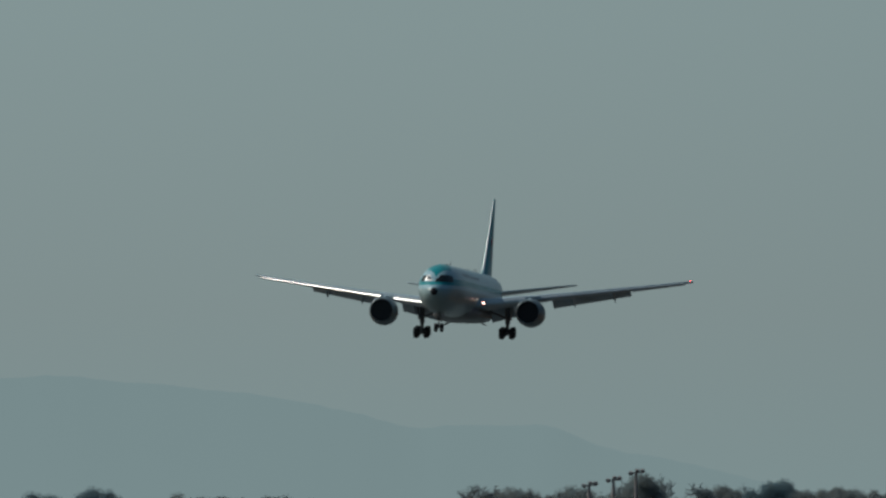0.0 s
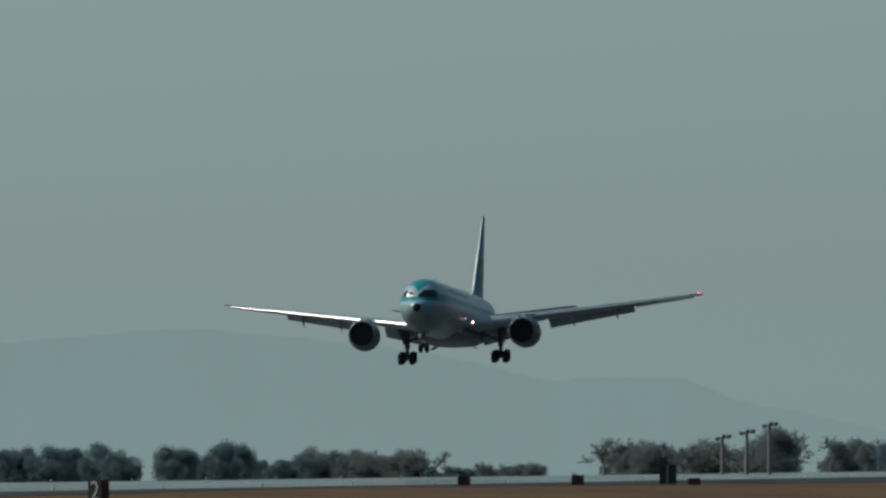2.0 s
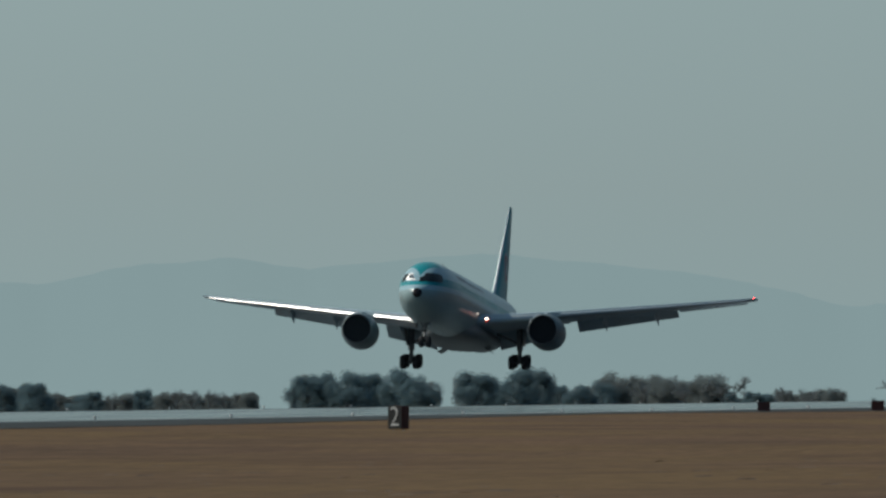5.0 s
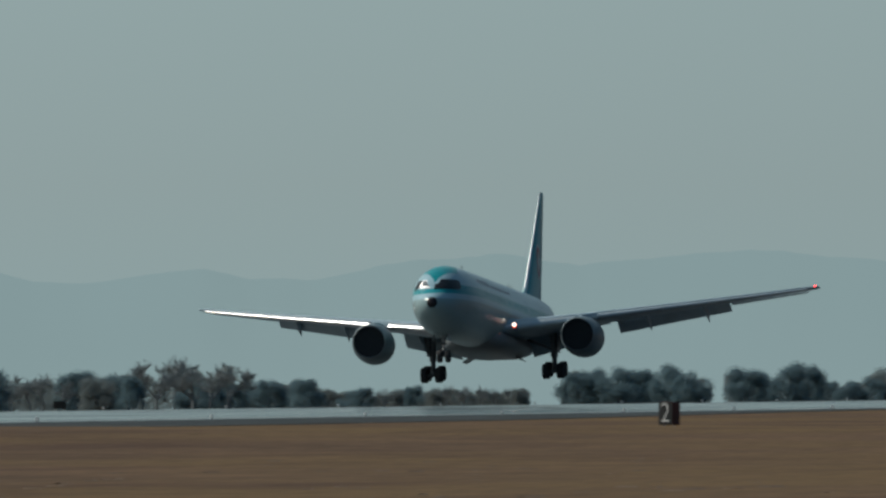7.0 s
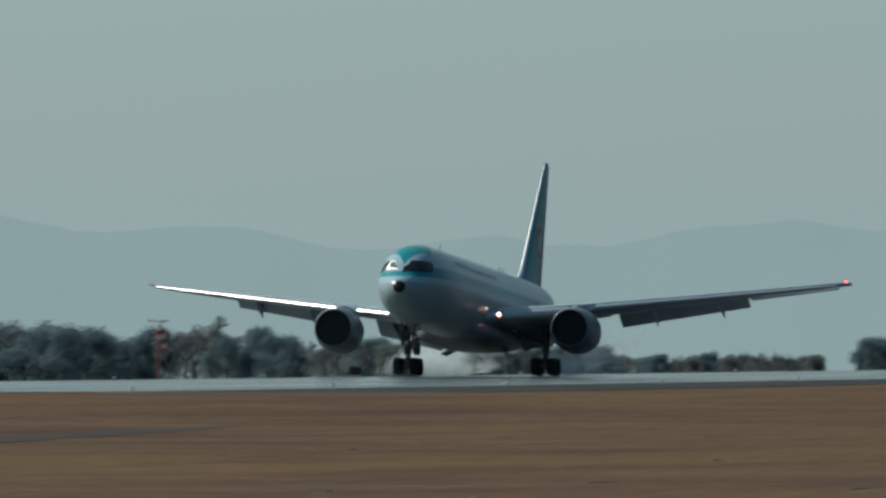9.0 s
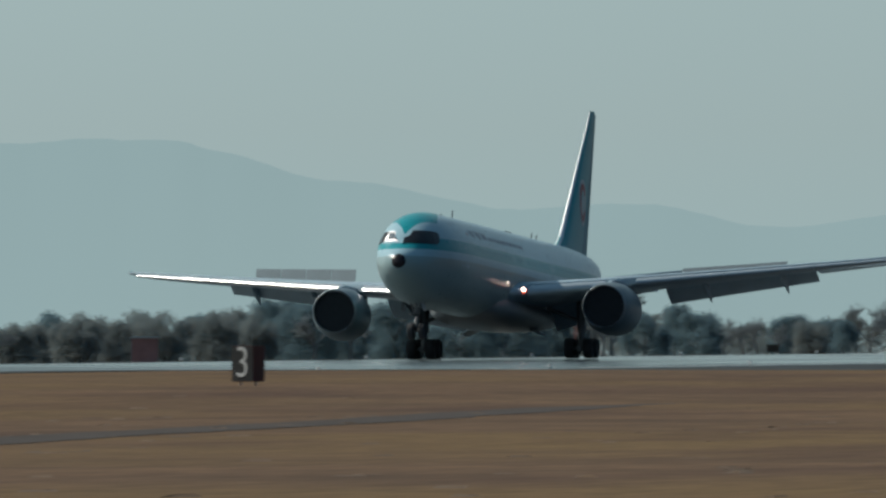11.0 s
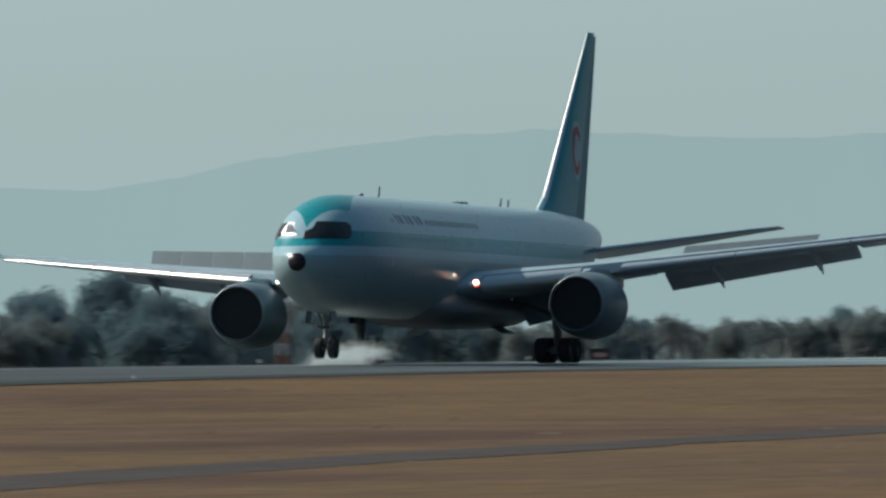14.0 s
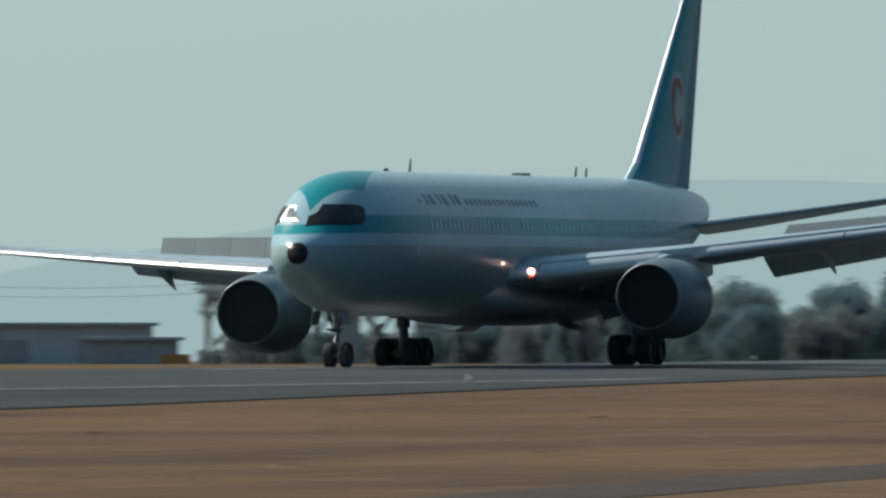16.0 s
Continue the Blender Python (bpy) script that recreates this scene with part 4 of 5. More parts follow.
def clump(vs, fs, p, size, rng):
    """A bent, ragged spray of leaves."""
    n = Vector((rng.gauss(0, 1), rng.gauss(0, 1), rng.gauss(0, 0.7))).normalized()
    u = n.orthogonal().normalized()
    w = n.cross(u)
    k = len(vs)
    for a in range(5):
        g = a * math.tau / 5 + rng.uniform(-0.4, 0.4)
        r = size * rng.uniform(0.55, 1.2)
        vs.append(p + u * r * math.cos(g) + w * r * math.sin(g) + n * size * rng.uniform(-0.35, 0.35))
    vs.append(p + n * size * 0.4)
    for a in range(5):
        fs.append((k + a, k + (a + 1) % 5, k + 5))


def heart(vs, fs, c, r, rng):
    """The close inner growth of a lobe: a lumpy shell."""
    s, rings, k = len(vs), 6, 9
    for i in range(rings + 1):
        a = math.pi * i / rings
        for j in range(k):
            b = math.tau * j / k + 0.3 * i
            q = r * rng.uniform(0.82, 1.12)
            vs.append(c + Vector((q * math.sin(a) * math.cos(b), q * math.sin(a) * math.sin(b), q * math.cos(a))))
    for i in range(rings):
        for j in range(k):
            fs.append((s + i * k + j, s + i * k + (j + 1) % k, s + (i + 1) * k + (j + 1) % k, s + (i + 1) * k + j))


def mesh_of(name, vs, fs, mat, parent, label=""):
    me = bpy.data.meshes.new(name)
    me.from_pydata([tuple(v) for v in vs], [], fs)
    me.materials.append(mat)
    ob = new(name, me)
    ob.parent = parent
    return tagged(ob, label)


def limb(vs, fs, a, b, ra, rb, k=5):
    q = (b - a).to_track_quat("Z", "Y")
    s = len(vs)
    for p, r in ((a, ra), (b, rb)):
        for i in range(k):
            vs.append(p + q @ Vector((r * math.cos(i * math.tau / k), r * math.sin(i * math.tau / k), 0)))
    for i in range(k):
        fs.append((s + i, s + (i + 1) % k, s + k + (i + 1) % k, s + k + i))


def round_tree(seed, leaf, label, spread=0.62):
    """A broad evergreen one metre high, to be scaled."""
    rng = random.Random(seed)
    tree = tagged(new("tree"), label, "tree", "trees behind the runway")
    vs, fs = [], []
    limb(vs, fs, Vector((0, 0, -0.03)), Vector((0.01, 0, 0.45)), 0.035, 0.02, 7)
    lobes = []
    for i in range(15):
        a, h = rng.uniform(0, math.tau), rng.uniform(0.16, 0.84)
        r = spread * math.sqrt(max(0.05, 1 - ((h - 0.30) / 0.62) ** 2)) * rng.uniform(0.35, 0.85)
        c = Vector((math.cos(a) * r, math.sin(a) * r, h))
        lobes.append((c, rng.uniform(0.14, 0.24)))
        limb(vs, fs, Vector((0.0, 0, 0.12 + 0.3 * h)), c, 0.014, 0.004)
    lobes.append((Vector((0.03, 0, 0.80)), 0.19))
    mesh_of("trunk", vs, fs, BARK, tree)
    vs, fs = [], []
    for c, r in lobes:
        heart(vs, fs, c, r * 0.70, rng)
        for _ in range(230):
            d = Vector((rng.gauss(0, 1), rng.gauss(0, 1), rng.gauss(0, 0.9))).normalized()
            p = c + d * r * rng.uniform(0.62, 1.10)
            if p.z > 0.02:
                clump(vs, fs, p, rng.uniform(0.014, 0.030), rng)
    for _ in range(420):
        a, r, h = rng.uniform(0, math.tau), spread * math.sqrt(rng.random()) * 0.85, rng.uniform(0.0, 0.55)
        clump(vs, fs, Vector((math.cos(a) * r, math.sin(a) * r, h)), rng.uniform(0.03, 0.06), rng)
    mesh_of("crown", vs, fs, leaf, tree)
    return tree


def conifer(seed):
    rng = random.Random(seed)
    tree = tagged(new("tree"), "dark pointed conifer among the trees", "tree", "trees behind the runway")
    vs, fs = [], []
    limb(vs, fs, Vector((0, 0, -0.03)), Vector((0, 0, 0.97)), 0.022, 0.004, 6)
    cv, cf = [], []
    for i in range(62):
        h = 0.06 + 0.90 * i / 62
        reach = 0.24 * (1 - h) ** 0.8 + 0.015
        a = i * 2.4 + rng.uniform(-0.4, 0.4)
        reach *= rng.uniform(0.7, 1.15)
        tip = Vector((math.cos(a) * reach, math.sin(a) * reach, h - reach * 0.25))
        limb(vs, fs, Vector((0, 0, h)), tip, 0.006, 0.002, 4)
        for s in (0.25, 0.5, 0.7, 0.85, 1.0):
            for _ in range(3):
                p = Vector((0, 0, h)).lerp(tip, s) + Vector((rng.gauss(0, 0.018), rng.gauss(0, 0.018), rng.gauss(0, 0.015)))
                clump(cv, cf, p, rng.uniform(0.02, 0.042), rng)
    for j in range(8):
        h = 0.07 + 0.11 * j
        heart(cv, cf, Vector((0, 0, h)), 0.16 * (1 - h) ** 0.8, rng)
    mesh_of("trunk", vs, fs, BARK, tree)
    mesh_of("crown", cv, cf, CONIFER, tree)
    return tree


def bare_tree(seed, label="leafless winter tree with fine grey twigs", dense=1.0, buds=420, fine=0.0042):
    rng = random.Random(seed)
    tree = tagged(new("tree"), label, "tree", "trees behind the runway")
    tv, tf, cv, cf = [], [], [], []

    def grow(p, d, length, r, level):
        q = p + d * length
        if level < 3:
            limb(tv, tf, p, q, r, r * 0.62, 5)
        else:
            limb(cv, cf, p, q, r, r * 0.4, 3)
        if level >= 6:
            return
        for _ in range(3 if level < 5 or rng.random() < 0.5 * dense else 2):
            nd = (d + Vector((rng.gauss(0, 0.55), rng.gauss(0, 0.55), rng.gauss(0.10, 0.35)))).normalized()
            s = rng.uniform(0.35, 1.0)
            grow(p.lerp(q, s if level else rng.uniform(0.7, 1.0)), nd, length * rng.uniform(0.6, 0.82), max(r * 0.60, fine), level + 1)

    grow(Vector((0, 0, -0.03)), Vector((rng.gauss(0, 0.05), rng.gauss(0, 0.05), 1)).normalized(), 0.31, 0.024, 0)
    for _ in range(buds):
        clump(cv, cf, rng.choice(cv) + Vector((rng.gauss(0, 0.01), rng.gauss(0, 0.01), 0)), rng.uniform(0.006, 0.016), rng)
    top = max(v.z for v in cv)
    for v in tv + cv:
        v /= top
    mesh_of("trunk", tv, tf, BARK, tree)
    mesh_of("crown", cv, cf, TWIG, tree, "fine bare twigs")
    return tree


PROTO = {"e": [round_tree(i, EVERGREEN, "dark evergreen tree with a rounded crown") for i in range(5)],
         "r": [round_tree(20 + i, RUST, "tree with thinning russet leaves, haze in its colour", 0.5) for i in range(3)],
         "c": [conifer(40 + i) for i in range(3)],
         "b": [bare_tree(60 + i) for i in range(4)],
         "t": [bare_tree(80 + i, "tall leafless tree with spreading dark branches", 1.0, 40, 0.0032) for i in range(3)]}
USED = set()
trees_rng = random.Random(7)


def plant(kind, bearing, d, height):
    """Put a tree of that height (m) on the field at a bearing and distance."""
    proto = trees_rng.choice(PROTO[kind])
    x, y = place(bearing, d)
    w = trees_rng.uniform(0.85, 1.2)
    m = pose(x, y, ground_z(x, y) - 0.02 * height, 0, 0, trees_rng.uniform(0, 360)) @ Matrix.Diagonal((height * w, height * w, height, 1))
    old = proto.scale.copy()
    if proto.name in USED:
        copy_thing(proto, m @ Matrix.Diagonal((1 / old.x, 1 / old.y, 1 / old.z, 1)))
    else:
        USED.add(proto.name)
        proto.matrix_basis = m


def distance_at(b):
    return lerp_table([(3.5, 2350), (8.5, 2250), (10, 1950), (12, 1600), (14, 1350), (15.5, 1150), (18.5, 980)], b)


# bearings from and to, kinds, height in thousandths of the distance, spacing in degrees
WOODS = [(4.1, 4.5, "rb", 1.9, 0.06), (4.46, 4.6, "e", 2.3, 0.07), (4.6, 4.83, "br", 2.1, 0.045), (4.9, 5.6, "bbr", 2.7, 0.04), (5.64, 5.74, "b", 0.9, 0.05), (5.81, 6.04, "br", 1.5, 0.06), (6.04, 6.21, "e", 1.15, 0.06), (6.21, 6.66, "bbr", 2.1, 0.04),
         (6.66, 6.84, "e", 1.7, 0.06), (6.87, 7.17, "e", 2.25, 0.07), (7.25, 7.72, "e", 2.2, 0.07), (7.87, 8.12, "brb", 1.3, 0.05), (8.12, 8.6, "bre", 1.3, 0.06), (8.6, 9.05, "e", 1.9, 0.07), (8.9, 9.24, "b", 3.1, 0.06), (9.24, 9.75, "bre", 2.3, 0.06),
         (9.75, 10.02, "e", 3.0, 0.09), (10.0, 10.2, "b", 3.5, 0.05), (10.2, 10.42, "e", 3.0, 0.08), (10.42, 10.58, "e", 3.4, 0.08), (10.58, 11.3, "ee", 3.4, 0.08), (10.4, 11.2, "b", 3.3, 0.14), (11.3, 12.1, "rer", 2.9, 0.08), (12.1, 12.6, "rrb", 2.3, 0.07),
         (12.58, 12.98, "bbe", 2.7, 0.05), (12.98, 13.28, "rb", 2.2, 0.05), (13.28, 13.6, "er", 3.2, 0.06), (13.6, 14.35, "er", 3.9, 0.08), (14.43, 14.75, "e", 5.3, 0.14), (14.75, 15.05, "er", 3.4, 0.10), (14.70, 14.98, "e", 4.4, 0.10), (15.0, 15.95, "er", 3.2, 0.09), (15.24, 15.36, "e", 5.0, 0.12), (15.48, 15.95, "c", 4.2, 0.075),
         (15.68, 16.05, "t", 6.0, 0.14), (15.7, 16.4, "er", 2.6, 0.10), (16.1, 16.16, "e", 4.1, 0.1), (16.35, 17.05, "t", 6.1, 0.12), (16.3, 16.9, "er", 2.1, 0.10), (17.08, 17.14, "t", 3.4, 0.08), (18.2, 18.9, "er", 2.5, 0.1)]
scrub_v, scrub_f = [], []
for b0, b1, kinds, tall, step in WOODS:
    b = b0 + step * 0.3
    while b < b1:
        d = distance_at(b) * trees_rng.uniform(0.98, 1.06)
        plant(trees_rng.choice(kinds), b + trees_rng.uniform(-0.2, 0.2) * step, d, tall / 1000 * d * trees_rng.uniform(1.0, 1.28))
        b += step
    # low growth behind the first row
    b, bare = b0, "t" in kinds
    while b < b1:
        d = distance_at(b) * trees_rng.uniform(1.07, 1.1)
        low = (0.3 if bare else 1.05) * tall / 1000 * d * (0.76 + 0.28 * noise.noise((b * 14, 0.5, 0)) + 0.20 * noise.noise((b * 43, 2.5, 0)))
        for _ in range(64):
            x, y = place(b + trees_rng.uniform(-0.01, 0.01), d)
            z = ground_z(x, y) + low * trees_rng.random() ** 0.8
            clump(scrub_v, scrub_f, Vector((x, y, z)), trees_rng.uniform(0.16, 0.42), trees_rng)
        b += 0.006
tagged(mesh_of("undergrowth", scrub_v, scrub_f, RUST, None), "low undergrowth behind the trees, haze in its colour", "undergrowth", kind="stuff")
plant("c", 7.735, 2200, 3.6)


# ---- things on the airfield ----
SIGN_BLACK = material("sign_black", (0.016, 0.016, 0.018), 0.5, vary=0.2)
SIGN_RED = material("sign_dark_red", (0.070, 0.015, 0.014), 0.55, vary=0.2, scale=3)
SIGN_WHITE = material("sign_white", (0.58, 0.58, 0.57), 0.5, vary=0.1)
YELLOW = material("yellow_sign_paint", (0.34, 0.195, 0.05), 0.5, vary=0.12)
ORANGE = material("red_orange_paint", (0.32, 0.10, 0.08), 0.6, vary=0.15)
# the mast's red and white, greyed to put distance haze into them
HAZED_RED = material("hazed_red_paint", (0.26, 0.13, 0.12), 0.7, vary=0.15)
HAZED_WHITE = material("hazed_white_paint", (0.36, 0.40, 0.42), 0.7, vary=0.15)
MASTGREY = material("galvanised_steel", (0.30, 0.26, 0.26), 0.5, 0.3, vary=0.15)
CONCRETE = material("pale_concrete", (0.32, 0.32, 0.31), 0.9, vary=0.15, scale=1)
SHED = material("grey_metal_cladding", (0.28, 0.33, 0.36), 0.7, vary=0.12, scale=0.6, stretch=(4, 4, 0.3))
# dark cladding, lightened and blued so that haze is in the colour
HAZED_SHED = material("hazed_shed_cladding", (0.28, 0.345, 0.38), 0.7, vary=0.15)


def distance_sign(digit, bearing, d):
    """A lit box that tells the runway left, in thousands of feet."""
    x, y = place(bearing, d)
    g = ground_z(x, y)
    sign = tagged(new("distance_sign"), "black and dark red runway distance sign numbered " + digit, "sign", "runway distance signs")
    sign.matrix_basis = pose(x, y, g, 0, 0, bearing - 33)
    bm = bmesh.new()
    box(bm, (0.86, 0.74, 1.22), pose(0, 0, 0.70), 0.02)
    part("case", bm, SIGN_RED, sign, "dark red metal case", smooth=False)
    bm = bmesh.new()
    box(bm, (0.84, 0.02, 1.18), pose(0, -0.376, 0.70), 0.006)
    part("face", bm, SIGN_BLACK, sign, "black sign face", smooth=False)
    for sx in (-0.3, 0.3):
        bm = bmesh.new()
        tube(bm, (sx, 0, -0.3), (sx, 0, 0.12), 0.04)
        part("foot", bm, MASTGREY, sign)
    cu = bpy.data.curves.new("digit", "FONT")
    cu.body, cu.size, cu.extrude, cu.align_x, cu.align_y = digit, 1.50, 0.008, "CENTER", "CENTER"
    cu.offset = -0.012
    tmp = new("digit", cu)
    me = bpy.data.meshes.new_from_object(tmp.evaluated_get(bpy.context.evaluated_depsgraph_get()))
    bpy.data.objects.remove(tmp)
    me.materials.append(SIGN_WHITE)
    dig = new("digit", me)
    dig.parent = sign
    dig.matrix_basis = pose(0.0, -0.396, 0.70, 90, 0, 0) @ Matrix.Diagonal((0.80, 1, 1, 1))
    tagged(dig, "white numeral " + digit)


distance_sign("2", 7.365, 845)
distance_sign("3", 11.355, 549)


def edge_light(x, y):
    lamp = tagged(new("runway_edge_light"), "small pale runway edge light on a short stem", "light", "runway edge lights")
    bm = bmesh.new()
    tube(bm, (0, 0, -0.05), (0, 0, 0.2), 0.04, 0.03, 8)
    part("stem", bm, MASTGREY, lamp)
    bm = bmesh.new()
    tube(bm, (0, 0, 0.2), (0, 0, 0.36), 0.10, 0.07, 10)
    part("lens", bm, SIGN_WHITE, lamp)
    lamp.matrix_basis = pose(x, y, -0.28)
    return lamp


first_light = None
for side, off in ((1, 24.5), (-1, -32.0)):
    for i in range(26):
        y = 441 + i * 60
        if first_light is None:
            first_light = edge_light(RUNWAY_X + off, y)
        else:
            copy_thing(first_light, pose(RUNWAY_X + off, y, -0.28 if off > 0 else -0.41))


def board(name, label, bearing, d, w, h, mat, face=None, legs=0.25, category="sign"):
    """A low board on two legs."""
    x, y = place(bearing, d)
    g = ground_z(x, y)
    ob = tagged(new(name), label, category)
    ob.matrix_basis = pose(x, y, g, 0, 0, bearing)
    bm = bmesh.new()
    box(bm, (w, 0.3, h), pose(0, 0, legs + h / 2), 0.03)
    part("panel", bm, mat, ob, smooth=False)
    for sx in (-0.35, 0.35):
        bm = bmesh.new()
        tube(bm, (sx * w, 0, -0.2), (sx * w, 0, legs + 0.05), 0.05)
        part("leg", bm, MASTGREY, ob)
    if face:
        bm = bmesh.new()
        box(bm, (w * 0.62, 0.02, h * 0.42), pose(0, -0.162, legs + h * 0.4), 0.005)
        part("face_bar", bm, face, ob, smooth=False)


PINK = material("faded_sign_face", (0.50, 0.32, 0.32), 0.6, vary=0.2)
board("runway_sign", "dark low runway sign with a faded face", 12.905, 930, 1.25, 0.62, SIGN_BLACK, PINK, legs=0.18)
board("runway_sign", "dark low runway sign", 9.51, 1290, 1.0, 0.62, SIGN_BLACK, legs=0.6)
board("runway_sign", "dark red low runway sign", 6.08, 1330, 1.05, 0.80, SIGN_RED, legs=0.08)
board("runway_sign", "dark red low runway sign", 5.68, 1330, 1.05, 0.80, SIGN_RED, legs=0.08)
board("runway_sign", "dark red low runway sign", 5.27, 1330, 1.0, 0.55, SIGN_RED, legs=0.08)
board("taxiway_sign", "yellow low taxiway sign beside the runway", 17.23, 770, 1.45, 0.45, YELLOW, legs=0.05)


CABINET = material("dark_green_cabinet_paint", (0.022, 0.034, 0.038), 0.6, vary=0.2)


def cabinet(bearing, d):
    x, y = place(bearing, d)
    ob = tagged(new("equipment_cabinet"), "dark tall equipment cabinet with two doors in the grass", "cabinet")
    ob.matrix_basis = pose(x, y, ground_z(x, y), 0, 0, bearing)
    for sx, w in ((-0.46, 0.60), (0.38, 0.72)):
        bm = bmesh.new()
        box(bm, (w, 0.85, 1.75), pose(sx, 0, 0.95), 0.03)
        part("door", bm, CABINET, ob, smooth=False)
    bm = bmesh.new()
    box(bm, (0.24, 0.7, 1.65), pose(-0.06, 0.02, 0.92))
    part("body", bm, SHED, ob, smooth=False)
    bm = bmesh.new()
    box(bm, (1.6, 0.95, 0.4), pose(0, 0, -0.08), 0.03)
    part("plinth", bm, CONCRETE, ob, smooth=False)


cabinet(5.362, 1400)


def lamp_mast(bearing, d, height):
    """A tall pole with a bracket of lights on top."""
    x, y = place(bearing, d)
    ob = tagged(new("light_mast"), "tall slender light mast with a lamp bracket", "mast", "light masts")
    ob.matrix_basis = pose(x, y, ground_z(x, y), 0, 0, bearing)
    bm = bmesh.new()
    tube(bm, (0, 0, -0.3), (0, 0, height), 0.30, 0.17, 10)
    part("pole", bm, MASTGREY, ob)
    bm = bmesh.new()
    box(bm, (1.5, 0.3, 0.14), pose(0.1, 0, height), 0.03)
    part("crossarm", bm, MASTGREY, ob)
    for sx in (-0.6, 0.15, 0.75):
        bm = bmesh.new()
        box(bm, (0.5, 0.4, 0.42), pose(sx, 0, height + 0.22 - 0.28 * (sx < 0)) @ pose(0, 0, 0, 20, 0, 15 * sx), 0.06)
        part("floodlight", bm, MASTGREY, ob)


for b, top in ((5.17, 1.02), (5.085, 1.35), (5.005, 1.80)):
    x, y = place(b, 1900)
    lamp_mast(b, 1900, 2.3 + top / 1000 * 1900 - ground_z(x, y))


def windsock(bearing, d):
    x, y = place(bearing, d)
    ob = tagged(new("windsock"), "red and white windsock hanging from a red pole", "windsock")
    ob.matrix_basis = pose(x, y, ground_z(x, y), 0, 0, bearing)
    bm = bmesh.new()
    tube(bm, (0, 0, -0.2), (0, 0, 5.0), 0.09, 0.06)
    part("pole", bm, ORANGE, ob)
    a = Vector((0.06, 0, 4.95))
    for i in range(5):
        bm = bmesh.new()
        s, e = a + Vector((0.14 * i, 0, -0.42 * i)), a + Vector((0.14 * (i + 1), 0, -0.42 * (i + 1)))
        tube(bm, s, e, 0.36 - 0.035 * i, 0.36 - 0.035 * (i + 1), 14)
        part("sock_band", bm, ORANGE if i % 2 == 0 else SIGN_WHITE, ob)
    bm = bmesh.new()
    tube(bm, (0, 0, 4.9), (0, 0, 5.9), 0.045)
    tube(bm, (-0.85, 0, 5.75), (0.85, 0, 5.75), 0.04)
    for sx in (-0.85, -0.4, 0.4, 0.85):
        tube(bm, (sx, 0, 5.72), (sx, 0, 5.98), 0.05)
    part("light_frame", bm, MASTGREY, ob, "small frame of lights over the windsock")


windsock(10.203, 1480)


def lattice_mast(bearing, d, height, w, name="lattice_mast", label="red and white lattice antenna mast"):
    x, y = place(bearing, d)
    ob = tagged(new(name), label, "mast")
    ob.matrix_basis = pose(x, y, ground_z(x, y), 0, 0, bearing + 20)
    n = 8
    for i in range(n):
        bm = bmesh.new()
        z0, z1 = height * i / n, height * (i + 1) / n
        w0, w1 = w * (1 - 0.5 * i / n), w * (1 - 0.5 * (i + 1) / n)
        for a in range(4):
            c0, s0 = math.cos(a * math.pi / 2), math.sin(a * math.pi / 2)
            c1, s1 = math.cos((a + 1) * math.pi / 2), math.sin((a + 1) * math.pi / 2)
            tube(bm, (c0 * w0, s0 * w0, z0), (c0 * w1, s0 * w1, z1), 0.055, k=5)
            tube(bm, (c0 * w0, s0 * w0, z0), (c1 * w1, s1 * w1, z1), 0.035, k=5)
            tube(bm, (c0 * w1, s0 * w1, z1), (c1 * w1, s1 * w1, z1), 0.035, k=5)
        part("mast_section", bm, HAZED_RED if i % 2 == 0 else HAZED_WHITE, ob, smooth=False)
    bm = bmesh.new()
    for sx in (-0.4, 0, 0.4):
        tube(bm, (sx, 0, height), (sx, 0, height + 0.6), 0.04, k=6)
    tube(bm, (-0.7, 0, height), (0.7, 0, height), 0.05, k=6)
    part("antenna_head", bm, MASTGREY, ob)


lattice_mast(14.02, 1150, 6.4, 0.55)


def red_hut(bearing, d):
    x, y = place(bearing, d)
    ob = tagged(new("equipment_hut"), "small red equipment hut in front of trees, haze in its colour", "hut")
    ob.matrix_basis = pose(x, y, ground_z(x, y), 0, 0, bearing)
    bm = bmesh.new()
    box(bm, (2.1, 2.0, 2.1), pose(0, 0, 1.0), 0.03)
    # wall red is mixed with grey as the haze before it
    part("wall", bm, material("hazed_red_cladding", (0.24, 0.145, 0.155), 0.8, vary=0.2), ob, smooth=False)
    bm = bmesh.new()
    box(bm, (2.4, 2.3, 0.14), pose(0, 0, 2.12), 0.03)
    part("roof", bm, HAZED_SHED, ob, smooth=False)


red_hut(11.72, 1290)


def utility_pole(bearing, d, top):
    x, y = place(bearing, d)
    g = ground_z(x, y)
    ob = tagged(new("utility_pole"), "concrete utility pole with crossarms and wires", "pole", "utility poles")
    ob.matrix_basis = pose(x, y, g, 0, 0, bearing)
    h = 2.3 + top / 1000 * d - g
    bm = bmesh.new()
    tube(bm, (0, 0, -0.3), (0, 0, h), 0.17, 0.10, 8)
    part("pole", bm, CONCRETE, ob)
    for z in (h - 0.2, h - 0.75):
        bm = bmesh.new()
        box(bm, (1.3, 0.1, 0.1), pose(0, 0, z))
        part("crossarm", bm, MASTGREY, ob, smooth=False)
    bm = bmesh.new()
    tube(bm, (0.25, 0, h - 1.6), (0.25, 0, h - 1.0), 0.18, k=8)
    part("transformer", bm, MASTGREY, ob)
    return Vector((x, y, g + h - 0.2))


tops = [utility_pole(16.45, 1015, 2.2), utility_pole(17.12, 985, 1.6), utility_pole(18.6, 950, 2.3)]
